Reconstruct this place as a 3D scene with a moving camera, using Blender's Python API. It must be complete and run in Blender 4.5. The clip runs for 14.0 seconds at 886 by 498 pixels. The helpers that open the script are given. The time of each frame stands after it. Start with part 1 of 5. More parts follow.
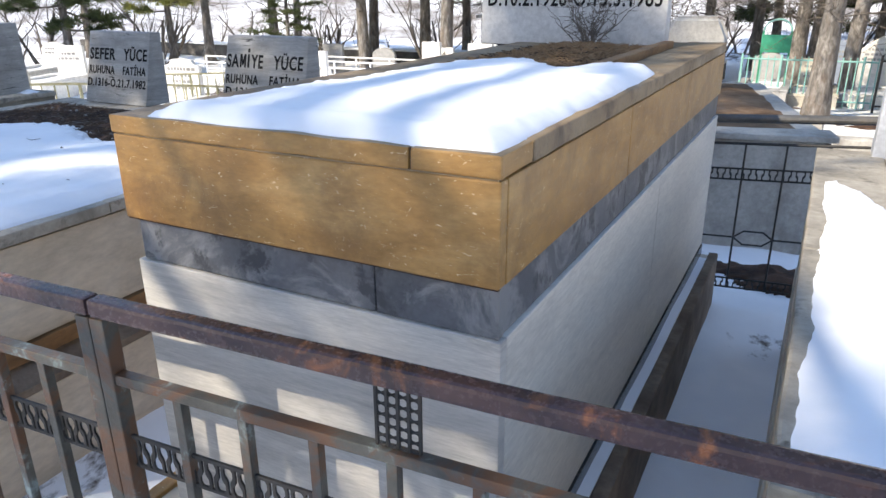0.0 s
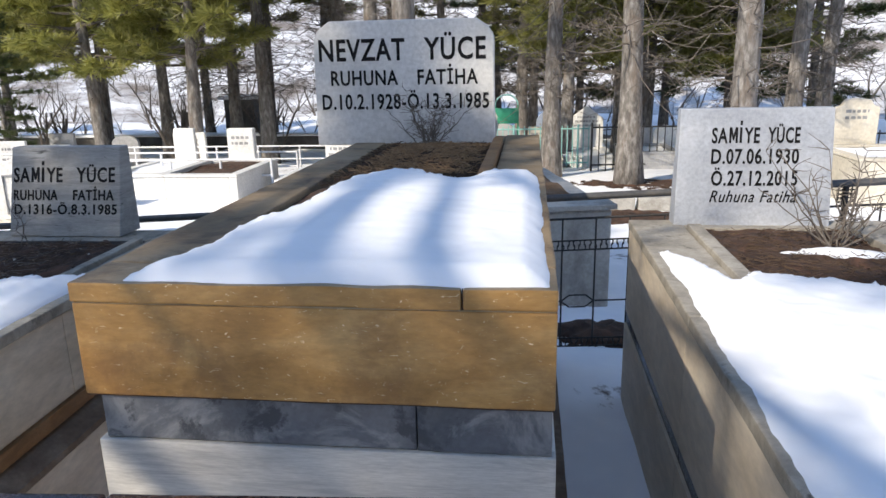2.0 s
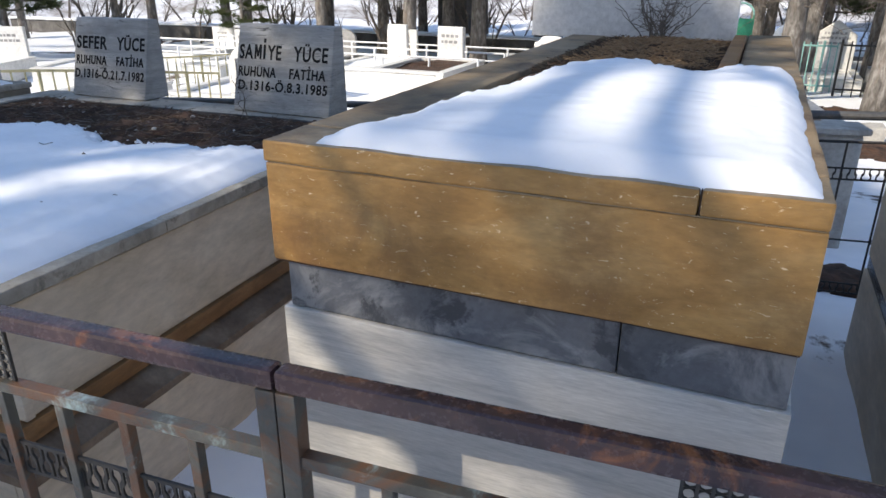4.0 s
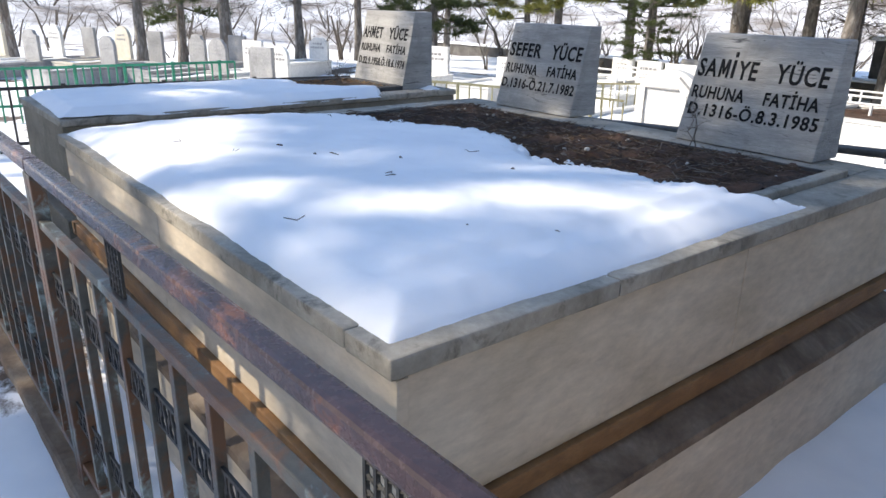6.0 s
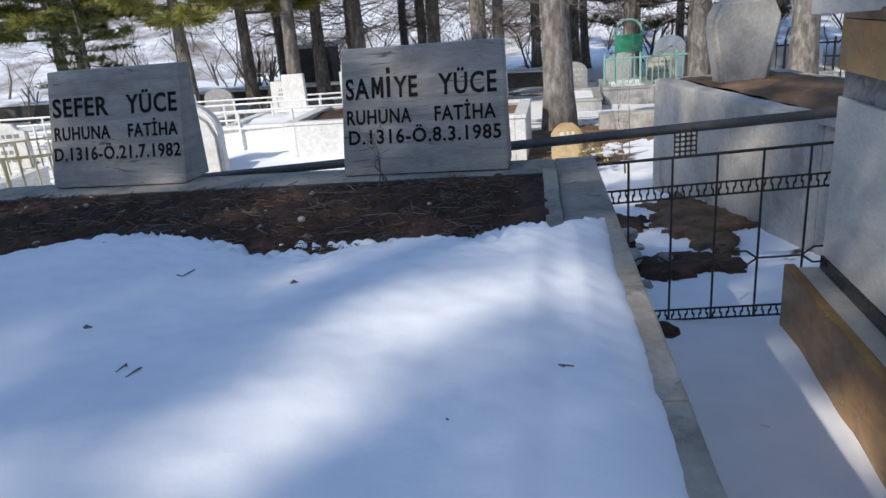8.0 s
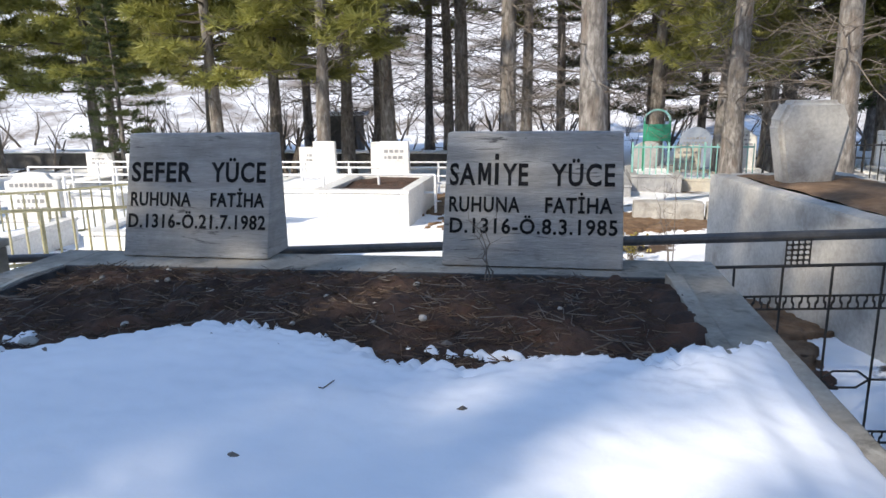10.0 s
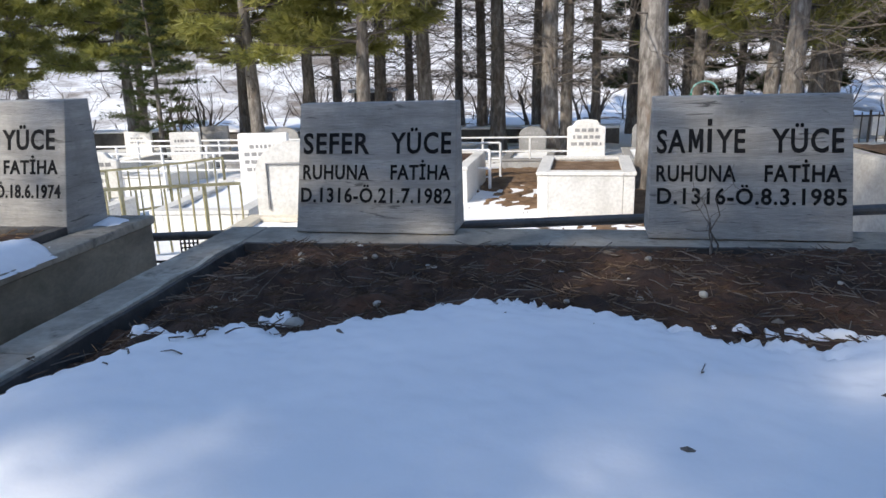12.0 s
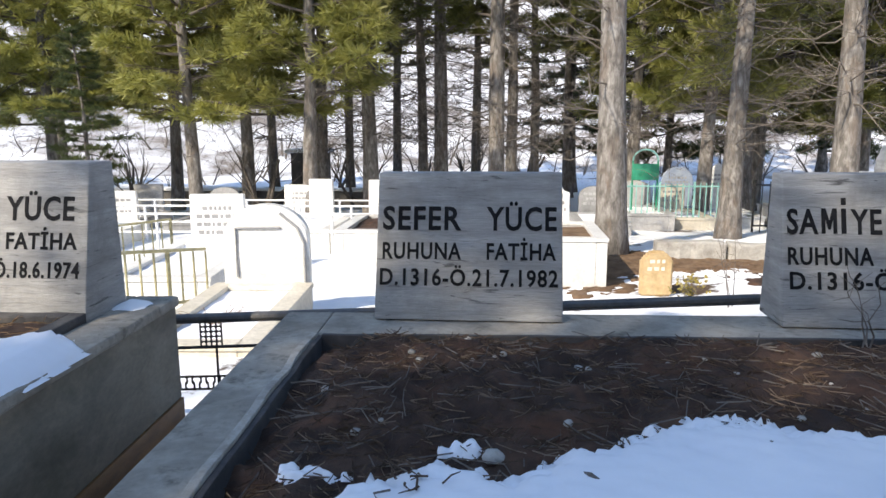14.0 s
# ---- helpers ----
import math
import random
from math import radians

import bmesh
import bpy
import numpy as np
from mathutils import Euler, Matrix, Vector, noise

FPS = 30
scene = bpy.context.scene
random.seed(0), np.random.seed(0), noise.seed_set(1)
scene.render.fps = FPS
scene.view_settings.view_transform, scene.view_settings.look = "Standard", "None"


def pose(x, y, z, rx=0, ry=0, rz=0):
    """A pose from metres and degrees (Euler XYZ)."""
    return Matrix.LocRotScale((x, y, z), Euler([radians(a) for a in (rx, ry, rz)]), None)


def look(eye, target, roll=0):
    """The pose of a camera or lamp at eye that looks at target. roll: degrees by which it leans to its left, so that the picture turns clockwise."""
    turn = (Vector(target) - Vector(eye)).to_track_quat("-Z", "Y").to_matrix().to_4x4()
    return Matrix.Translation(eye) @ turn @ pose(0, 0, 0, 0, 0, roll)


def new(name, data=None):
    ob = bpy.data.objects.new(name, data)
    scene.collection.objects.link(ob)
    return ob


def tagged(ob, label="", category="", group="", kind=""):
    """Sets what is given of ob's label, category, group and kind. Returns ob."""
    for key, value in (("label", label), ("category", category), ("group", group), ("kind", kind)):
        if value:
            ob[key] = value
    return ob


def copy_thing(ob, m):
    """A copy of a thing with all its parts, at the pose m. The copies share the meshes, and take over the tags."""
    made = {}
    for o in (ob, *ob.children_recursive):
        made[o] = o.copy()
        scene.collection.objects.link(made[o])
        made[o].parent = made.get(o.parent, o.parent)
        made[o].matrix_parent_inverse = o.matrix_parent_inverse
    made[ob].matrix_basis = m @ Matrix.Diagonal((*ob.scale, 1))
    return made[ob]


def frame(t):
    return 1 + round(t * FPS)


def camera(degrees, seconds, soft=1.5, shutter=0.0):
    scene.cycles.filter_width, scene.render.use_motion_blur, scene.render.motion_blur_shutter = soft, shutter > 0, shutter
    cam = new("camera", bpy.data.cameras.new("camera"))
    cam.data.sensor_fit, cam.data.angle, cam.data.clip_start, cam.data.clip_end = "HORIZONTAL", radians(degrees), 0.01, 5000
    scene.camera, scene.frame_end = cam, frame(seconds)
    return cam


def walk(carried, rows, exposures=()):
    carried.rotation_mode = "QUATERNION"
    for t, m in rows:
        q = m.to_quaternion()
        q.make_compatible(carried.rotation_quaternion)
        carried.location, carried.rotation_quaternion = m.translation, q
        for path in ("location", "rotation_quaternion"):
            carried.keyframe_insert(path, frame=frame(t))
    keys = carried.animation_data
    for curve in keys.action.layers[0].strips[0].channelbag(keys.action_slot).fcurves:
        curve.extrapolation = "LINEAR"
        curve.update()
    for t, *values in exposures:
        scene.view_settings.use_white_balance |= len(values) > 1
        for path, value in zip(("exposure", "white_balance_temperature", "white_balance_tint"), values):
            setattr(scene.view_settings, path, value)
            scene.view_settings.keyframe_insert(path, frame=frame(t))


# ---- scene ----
cam = camera(64.7, 14.0)
PATH = [
    (0, (0.0, 0.12, 1.593), (-0.884, 1.773, 0.895), -0.4),
    (0.5, (-0.187, 0.085, 1.626), (-0.96, 1.813, 0.979), -3.3),
    (1, (-0.353, 0.048, 1.666), (-0.925, 1.843, 0.996), -3.4),
    (1.5, (-0.457, -0.034, 1.708), (-0.812, 1.834, 1.088), -2.3),
    (2, (-0.484, -0.053, 1.734), (-0.722, 1.864, 1.217), -1.2),
    (4.5, (-0.621, 0.207, 1.551), (-1.539, 1.809, 0.783), -0.7),
    (5, (-0.802, 0.332, 1.479), (-1.933, 1.846, 0.825), -0.4),
    (5.5, (-1.064, 0.461, 1.484), (-2.438, 1.72, 0.758), 0.3),
    (6, (-1.317, 0.529, 1.444), (-2.824, 1.662, 0.777), 1.2),
    (6.5, (-1.635, 0.578, 1.439), (-2.792, 2.065, 0.767), -2.0),
    (7, (-1.894, 0.670, 1.464), (-2.873, 2.292, 0.823), -0.1),
    (7.5, (-2.196, 0.718, 1.478), (-2.908, 2.451, 0.776), -0.9),
    (8, (-2.406, 0.750, 1.453), (-2.756, 2.610, 0.808), -4.8),
    (10.5, (-2.916, 0.92, 1.503), (-3.307, 2.831, 1.059), 0.1),
    (11, (-3.074, 0.816, 1.447), (-3.511, 2.61, 0.68), -1.3),
    (11.5, (-3.236, 0.752, 1.504), (-3.602, 2.63, 0.921), -0.9),
    (12, (-3.467, 0.916, 1.467), (-3.858, 2.809, 0.955), -1.7),
    (12.5, (-3.686, 1.053, 1.492), (-4.07, 2.953, 1.001), -1.5),
    (13, (-3.9, 1.045, 1.502), (-4.111, 2.983, 1.054), -3.0),
    (13.5, (-4.046, 1.09, 1.5), (-4.185, 3.053, 1.147), -2.2),
    (14, (-4.107, 1.151, 1.49), (-4.277, 3.113, 1.141), -0.2),
]
EXPOSURES = [(0.0, 0.52, 7050, 10), (1.0, 0.2, 6850, 10), (2.0, 0.0, 6850, 10), (4.5, 0.12, 6950, 10), (5.5, 0.42, 7000, 10), (6.0, 0.36, 7000, 10), (7.0, -0.15, 6650, 10), (7.5, -0.30, 6550, 10), (8.0, -0.38, 6450, 10), (10.5, 0.18, 6850, 10), (11.0, 0.08, 6750, 10), (11.5, -0.22, 6600, 10), (12.5, 0.05, 6950, 10), (13.0, 0.12, 7000, 10), (14.0, 0.26, 7000, 10)]
walk(cam, [(t, look(eye, target, roll)) for t, eye, target, roll in PATH], [(t, 0.85 + e, k, tint) for t, e, k, tint in EXPOSURES])

# ---- world, sun and exposure ----
SUN_AZ, SUN_EL = 217.0, 37.0          # degrees: the way to the sun from +y clockwise, and its height
world = bpy.data.worlds.new("sky_world")
scene.world = world
world.use_nodes = True
wn = world.node_tree
sky = wn.nodes.new("ShaderNodeTexSky")
sky.sky_type = "NISHITA"
sky.sun_disc = False
sky.sun_elevation = radians(SUN_EL)
sky.sun_rotation = radians(SUN_AZ)
sky.air_density, sky.dust_density, sky.ozone_density = 1.0, 0.3, 3.0
wn.links.new(sky.outputs[0], wn.nodes["Background"].inputs[0])
wn.nodes["Background"].inputs[1].default_value = 0.15
sun_data = bpy.data.lights.new("sun", "SUN")
sun_data.energy, sun_data.angle, sun_data.color = 2.9, radians(0.6), (1.0, 0.92, 0.80)
sun = new("sun", sun_data)
to_sun = Vector((math.sin(radians(SUN_AZ)) * math.cos(radians(SUN_EL)), math.cos(radians(SUN_AZ)) * math.cos(radians(SUN_EL)), math.sin(radians(SUN_EL))))
sun.matrix_world = look(to_sun * 40, (0, 0, 0))


# ---- materials ----
def ramp_node(nt, stops):
    r = nt.nodes.new("ShaderNodeValToRGB")
    while len(r.color_ramp.elements) < len(stops):
        r.color_ramp.elements.new(0.5)
    for e, (p, c) in zip(r.color_ramp.elements, stops):
        e.position = p
        e.color = (*c, 1) if len(c) == 3 else c
    return r


def noise_node(nt, vec, scale, detail=6, rough=0.6, dist=0.0):
    n = nt.nodes.new("ShaderNodeTexNoise")
    n.inputs["Scale"].default_value, n.inputs["Detail"].default_value = scale, detail
    n.inputs["Roughness"].default_value, n.inputs["Distortion"].default_value = rough, dist
    nt.links.new(vec, n.inputs["Vector"])
    return n


def mix_node(nt, fac, a, b, mode="MIX"):
    m = nt.nodes.new("ShaderNodeMix")
    m.data_type, m.blend_type = "RGBA", mode
    for socket, v in ((m.inputs[0], fac), (m.inputs[6], a), (m.inputs[7], b)):
        if isinstance(v, (int, float)):
            socket.default_value = v
        elif isinstance(v, tuple):
            socket.default_value = (*v, 1)
        else:
            nt.links.new(v, socket)
    return m.outputs[2]


def surface(name, base, fine=40.0, coarse=3.0, stretch=(1, 1, 1), stain=None, stain_scale=2.0, stain_at=(0.5, 0.7), rough=0.7, bump=0.15, bump_scale=60.0,
            metal=0.0, vein=None, vein_scale=6.0, vein_at=(0.55, 0.62), tone=0.0, sheen=0.0):
    """A material of two-scale grain: base = three tones, with stains, veins and relief of their own."""
    m = bpy.data.materials.new(name)
    m.use_nodes = True
    nt = m.node_tree
    bsdf = nt.nodes["Principled BSDF"]
    geo = nt.nodes.new("ShaderNodeNewGeometry")
    mp = nt.nodes.new("ShaderNodeMapping")
    mp.inputs["Scale"].default_value = stretch
    nt.links.new(geo.outputs["Position"], mp.inputs["Vector"])
    v = mp.outputs[0]
    n1, n2 = noise_node(nt, v, coarse, 8, 0.62, 0.4), noise_node(nt, v, fine, 6, 0.65)
    r1 = ramp_node(nt, [(0.3, base[0]), (0.5, base[1]), (0.72, base[2])])
    nt.links.new(n1.outputs[0], r1.inputs[0])
    r2 = ramp_node(nt, [(0.3, (0.62, 0.62, 0.62)), (0.65, (1.12, 1.12, 1.12))])
    nt.links.new(n2.outputs[0], r2.inputs[0])
    col = mix_node(nt, 0.55, r1.outputs[0], r2.outputs[0], "MULTIPLY")
    if vein:
        n3 = noise_node(nt, v, vein_scale, 9, 0.68, 1.2)
        r3 = ramp_node(nt, [(vein_at[0], (0, 0, 0)), (vein_at[1], (1, 1, 1))])
        nt.links.new(n3.outputs[0], r3.inputs[0])
        col = mix_node(nt, r3.outputs[0], col, vein)
    if stain:
        n4 = noise_node(nt, geo.outputs["Position"], stain_scale, 10, 0.7, 0.3)
        r4 = ramp_node(nt, [(stain_at[0], (0, 0, 0)), (stain_at[1], (1, 1, 1))])
        nt.links.new(n4.outputs[0], r4.inputs[0])
        col = mix_node(nt, r4.outputs[0], col, stain)
    if tone:
        info = nt.nodes.new("ShaderNodeObjectInfo")
        r5 = ramp_node(nt, [(0.0, (1 - tone,) * 3), (1.0, (1 + tone,) * 3)])
        nt.links.new(info.outputs["Random"], r5.inputs[0])
        col = mix_node(nt, 1.0, col, r5.outputs[0], "MULTIPLY")
    nt.links.new(col, bsdf.inputs["Base Color"])
    bsdf.inputs["Metallic"].default_value = metal
    rr = nt.nodes.new("ShaderNodeMapRange")
    rr.inputs[3].default_value, rr.inputs[4].default_value = max(0.05, rough - 0.14), min(1, rough + 0.14)
    nt.links.new(n2.outputs[0], rr.inputs[0])
    nt.links.new(rr.outputs[0], bsdf.inputs["Roughness"])
    if bump:
        nb = noise_node(nt, v, bump_scale, 8, 0.7)
        b = nt.nodes.new("ShaderNodeBump")
        b.inputs["Strength"].default_value, b.inputs["Distance"].default_value = bump, 0.012
        nt.links.new(nb.outputs[0], b.inputs["Height"])
        nt.links.new(b.outputs[0], bsdf.inputs["Normal"])
    return m


YELLOW = surface("ochre_marble", ((0.25, 0.125, 0.030), (0.37, 0.20, 0.058), (0.47, 0.285, 0.105)), fine=34, coarse=4.5, stretch=(1, 1, 2.6), rough=0.38, bump=0.10,
                 vein=(0.74, 0.58, 0.37), vein_scale=42, vein_at=(0.630, 0.655), stain=(0.19, 0.095, 0.03), stain_scale=6, stain_at=(0.50, 0.72))
YELLOW_TOP = surface("ochre_marble_cap", ((0.17, 0.115, 0.065), (0.27, 0.195, 0.115), (0.37, 0.285, 0.19)), fine=60, coarse=4, rough=0.6, bump=0.2,
                     stain=(0.10, 0.065, 0.042), stain_scale=7, stain_at=(0.50, 0.68))
SEALANT = surface("rusty_sealant", ((0.03, 0.016, 0.012), (0.055, 0.028, 0.019), (0.10, 0.05, 0.03)), fine=60, coarse=12, rough=0.85, bump=0.3)
SLATE = surface("grey_marble", ((0.07, 0.077, 0.09), (0.11, 0.117, 0.133), (0.18, 0.186, 0.20)), fine=70, coarse=5, rough=0.5, bump=0.06,
                vein=(0.21, 0.215, 0.225), vein_scale=5, vein_at=(0.50, 0.60), stain=(0.045, 0.049, 0.058), stain_scale=8, stain_at=(0.54, 0.60))
WHITE = surface("veined_white_marble", ((0.40, 0.385, 0.36), (0.52, 0.50, 0.465), (0.62, 0.595, 0.55)), fine=50, coarse=3, stretch=(0.7, 0.7, 7), rough=0.45, bump=0.05,
                vein=(0.30, 0.29, 0.28), vein_scale=4, vein_at=(0.52, 0.75))
WHITE_SIDE = surface("travertine_side", ((0.54, 0.52, 0.48), (0.64, 0.61, 0.55), (0.72, 0.69, 0.62)), fine=50, coarse=2.5, stretch=(2, 0.5, 3), rough=0.5, bump=0.06)
BEIGE = surface("beige_travertine", ((0.47, 0.40, 0.30), (0.57, 0.49, 0.385), (0.65, 0.58, 0.47)), fine=14, coarse=2.5, stretch=(1, 1, 2.5), rough=0.55, bump=0.04,
                stain=(0.20, 0.18, 0.13), stain_scale=2.6, stain_at=(0.62, 0.84))
CAP = surface("weathered_travertine_cap", ((0.21, 0.19, 0.157), (0.33, 0.30, 0.25), (0.44, 0.405, 0.345)), fine=45, coarse=6, rough=0.75, bump=0.3,
              stain=(0.10, 0.09, 0.07), stain_scale=11, stain_at=(0.55, 0.70))
CAP_PALE = surface("chipped_pale_mortar", ((0.26, 0.24, 0.20), (0.40, 0.37, 0.32), (0.54, 0.51, 0.45)), fine=60, coarse=14, rough=0.85, bump=0.4)
# stained beige stone; shade between the tombs is put into its darker tones
BEIGE_OLD_SHADED = surface("stained_shaded_travertine", ((0.14, 0.12, 0.09), (0.215, 0.187, 0.142), (0.30, 0.265, 0.205)), fine=40, coarse=3, stretch=(1, 1, 2), rough=0.7, bump=0.15,
                    stain=(0.085, 0.08, 0.05), stain_scale=2.6, stain_at=(0.50, 0.74))
LITTER = surface("brown_pine_litter", ((0.085, 0.05, 0.026), (0.15, 0.09, 0.05), (0.25, 0.165, 0.10)), fine=60, coarse=6, rough=0.95, bump=0.6, bump_scale=30)
OCHRE_TRIM = surface("ochre_trim", ((0.13, 0.065, 0.024), (0.22, 0.112, 0.042), (0.30, 0.17, 0.075)), fine=60, coarse=5, stretch=(1, 1, 3), rough=0.55, bump=0.12)
LEDGE = surface("dirty_ledge", ((0.10, 0.07, 0.05), (0.17, 0.125, 0.09), (0.28, 0.23, 0.18)), fine=50, coarse=6, rough=0.85, bump=0.3)
# near-black tones for the inner kerbs and inner faces
DARK_IN = surface("dark_inner_kerb", ((0.035, 0.034, 0.036), (0.065, 0.062, 0.062), (0.12, 0.11, 0.10)), fine=60, coarse=8, rough=0.9, bump=0.3)
STONE = surface("pale_grey_travertine", ((0.235, 0.23, 0.22), (0.325, 0.318, 0.304), (0.42, 0.41, 0.39)), fine=50, coarse=5, stretch=(0.5, 0.5, 5), rough=0.7, bump=0.55, bump_scale=22,
                vein=(0.09, 0.088, 0.085), vein_scale=11, vein_at=(0.60, 0.65), stain=(0.17, 0.165, 0.155), stain_scale=4.5, stain_at=(0.50, 0.78))
STONE_WHITE = surface("white_headstone_marble", ((0.50, 0.50, 0.49), (0.60, 0.595, 0.58), (0.68, 0.67, 0.65)), fine=50, coarse=2, rough=0.45, bump=0.05,
                      vein=(0.55, 0.55, 0.55), vein_scale=4, vein_at=(0.62, 0.75))
STONE_BLUE = surface("blue_grey_marble", ((0.30, 0.32, 0.36), (0.38, 0.405, 0.45), (0.47, 0.49, 0.53)), fine=60, coarse=3, rough=0.4, bump=0.05,
                     vein=(0.36, 0.38, 0.42), vein_scale=5, vein_at=(0.55, 0.75))
LETTER = surface("black_lettering", ((0.006, 0.006, 0.007), (0.010, 0.010, 0.011), (0.022, 0.022, 0.024)), fine=90, coarse=14, rough=0.8, bump=0.1)
LETTER.node_tree.nodes["Principled BSDF"].inputs["Specular IOR Level"].default_value = 0.15
CONCRETE = surface("rough_concrete", ((0.33, 0.31, 0.28), (0.44, 0.42, 0.38), (0.54, 0.52, 0.47)), fine=35, coarse=3, rough=0.85, bump=0.3,
                   stain=(0.20, 0.18, 0.155), stain_scale=2.5, stain_at=(0.52, 0.72))
FAR_WHITE = surface("far_white_marble", ((0.62, 0.61, 0.58), (0.74, 0.73, 0.70), (0.80, 0.79, 0.76)), fine=25, coarse=2, rough=0.55, bump=0.05, tone=0.12)
FAR_CREAM = surface("far_cream_stone", ((0.52, 0.47, 0.38), (0.62, 0.57, 0.47), (0.68, 0.63, 0.54)), fine=25, coarse=2, rough=0.65, bump=0.08, tone=0.12)
FAR_GREY = surface("far_grey_stone", ((0.22, 0.22, 0.22), (0.32, 0.32, 0.32), (0.42, 0.41, 0.40)), fine=25, coarse=2, rough=0.7, bump=0.1, tone=0.2)
ORANGE = surface("orange_plaster", ((0.42, 0.29, 0.14), (0.50, 0.36, 0.19), (0.56, 0.43, 0.26)), fine=25, coarse=5, rough=0.8, bump=0.15)
DARK_WALL = surface("dark_rubble_wall", ((0.06, 0.055, 0.05), (0.10, 0.095, 0.09), (0.17, 0.16, 0.15)), fine=12, coarse=2, rough=0.9, bump=0.4)
BLACK_STONE = surface("black_polished_stone", ((0.02, 0.02, 0.02), (0.03, 0.03, 0.03), (0.05, 0.05, 0.05)), rough=0.25, bump=0.02)
RUST = surface("flaking_purple_paint", ((0.035, 0.023, 0.025), (0.060, 0.036, 0.038), (0.10, 0.062, 0.058)), fine=70, coarse=7, rough=0.26, bump=0.10, metal=0.1,
               vein=(0.27, 0.105, 0.048), vein_scale=4.5, vein_at=(0.54, 0.64), stain=(0.36, 0.33, 0.28), stain_scale=16, stain_at=(0.67, 0.71))
TEAL_PAINT = surface("worn_green_paint", ((0.05, 0.05, 0.045), (0.085, 0.085, 0.075), (0.13, 0.13, 0.115)), fine=70, coarse=9, rough=0.42, bump=0.15, metal=0.15,
                     vein=(0.13, 0.066, 0.036), vein_scale=6, vein_at=(0.46, 0.58), stain=(0.30, 0.39, 0.39), stain_scale=9, stain_at=(0.57, 0.68))
IRON = surface("black_iron", ((0.022, 0.022, 0.023), (0.035, 0.034, 0.033), (0.07, 0.055, 0.045)), fine=60, coarse=12, rough=0.55, bump=0.1, metal=0.3)
RAIL_GREY = surface("grey_rail_paint", ((0.07, 0.07, 0.072), (0.11, 0.108, 0.105), (0.16, 0.14, 0.125)), fine=60, coarse=8, rough=0.45, bump=0.1, metal=0.3)
GREEN = surface("green_paint", ((0.015, 0.16, 0.09), (0.02, 0.24, 0.14), (0.05, 0.32, 0.2)), fine=30, coarse=4, rough=0.5, bump=0.02)
AQUA = surface("aqua_fence_paint", ((0.16, 0.36, 0.33), (0.24, 0.48, 0.44), (0.34, 0.56, 0.52)), fine=30, coarse=4, rough=0.5, bump=0.02)
WHITE_PAINT = surface("white_rail_paint", ((0.62, 0.63, 0.64), (0.74, 0.75, 0.76), (0.8, 0.8, 0.8)), fine=30, coarse=4, rough=0.5, bump=0.02)
YELLOW_PAINT = surface("olive_fence_paint", ((0.26, 0.23, 0.12), (0.40, 0.36, 0.20), (0.5, 0.46, 0.3)), fine=30, coarse=6, rough=0.55, bump=0.05)
BLUE_SIGN = surface("blue_panel", ((0.20, 0.25, 0.34), (0.28, 0.33, 0.42), (0.38, 0.42, 0.48)), rough=0.5, bump=0.02)
SOIL = surface("dark_humus", ((0.022, 0.012, 0.008), (0.056, 0.030, 0.019), (0.115, 0.064, 0.040)), fine=70, coarse=9, rough=0.95, bump=0.8, bump_scale=45,
               vein=(0.125, 0.055, 0.028), vein_scale=4, vein_at=(0.52, 0.72))
NEEDLE_DARK = surface("old_pine_needles", ((0.036, 0.020, 0.012), (0.065, 0.038, 0.021), (0.11, 0.068, 0.04)), fine=200, coarse=60, rough=0.8, bump=0.0)
NEEDLE_DRY = surface("dry_pine_needles", ((0.16, 0.085, 0.035), (0.26, 0.15, 0.07), (0.36, 0.25, 0.14)), fine=200, coarse=60, rough=0.7, bump=0.0)
NEEDLE_PALE = surface("bleached_pine_needles", ((0.10, 0.068, 0.045), (0.165, 0.115, 0.078), (0.25, 0.19, 0.14)), fine=200, coarse=60, rough=0.75, bump=0.0)
TWIG = surface("grey_twig", ((0.08, 0.066, 0.055), (0.14, 0.118, 0.10), (0.21, 0.185, 0.16)), fine=80, coarse=20, rough=0.85, bump=0.1)
BARK = surface("pine_bark", ((0.06, 0.053, 0.047), (0.18, 0.164, 0.148), (0.38, 0.36, 0.335)), fine=26, coarse=8, stretch=(1.6, 1.6, 0.55), rough=0.95, bump=0.9, bump_scale=18,
               vein=(0.17, 0.125, 0.095), vein_scale=2.5, vein_at=(0.5, 0.75))
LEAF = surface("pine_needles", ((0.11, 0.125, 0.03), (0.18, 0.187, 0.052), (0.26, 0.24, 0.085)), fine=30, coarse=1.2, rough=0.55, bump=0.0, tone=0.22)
# lighter copy of the pine needles, with sunlight put into the colour
LEAF_LIT = surface("pine_needles_sunlit_tone", ((0.17, 0.185, 0.045), (0.28, 0.28, 0.08), (0.38, 0.35, 0.13)), fine=30, coarse=1.2, rough=0.5, bump=0.0, tone=0.22)
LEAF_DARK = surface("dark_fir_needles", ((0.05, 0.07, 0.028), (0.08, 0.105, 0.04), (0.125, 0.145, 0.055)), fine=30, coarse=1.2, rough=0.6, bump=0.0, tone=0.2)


def thin(mat, share, tint):
    """Lets part of the light shine through thin needles."""
    nt = mat.node_tree
    out = next(n for n in nt.nodes if n.type == "OUTPUT_MATERIAL")
    glow = nt.nodes.new("ShaderNodeBsdfTranslucent")
    glow.inputs["Color"].default_value = tint
    mix = nt.nodes.new("ShaderNodeMixShader")
    mix.inputs[0].default_value = share
    nt.links.new(out.inputs["Surface"].links[0].from_socket, mix.inputs[1])
    nt.links.new(glow.outputs[0], mix.inputs[2])
    nt.links.new(mix.outputs[0], out.inputs["Surface"])


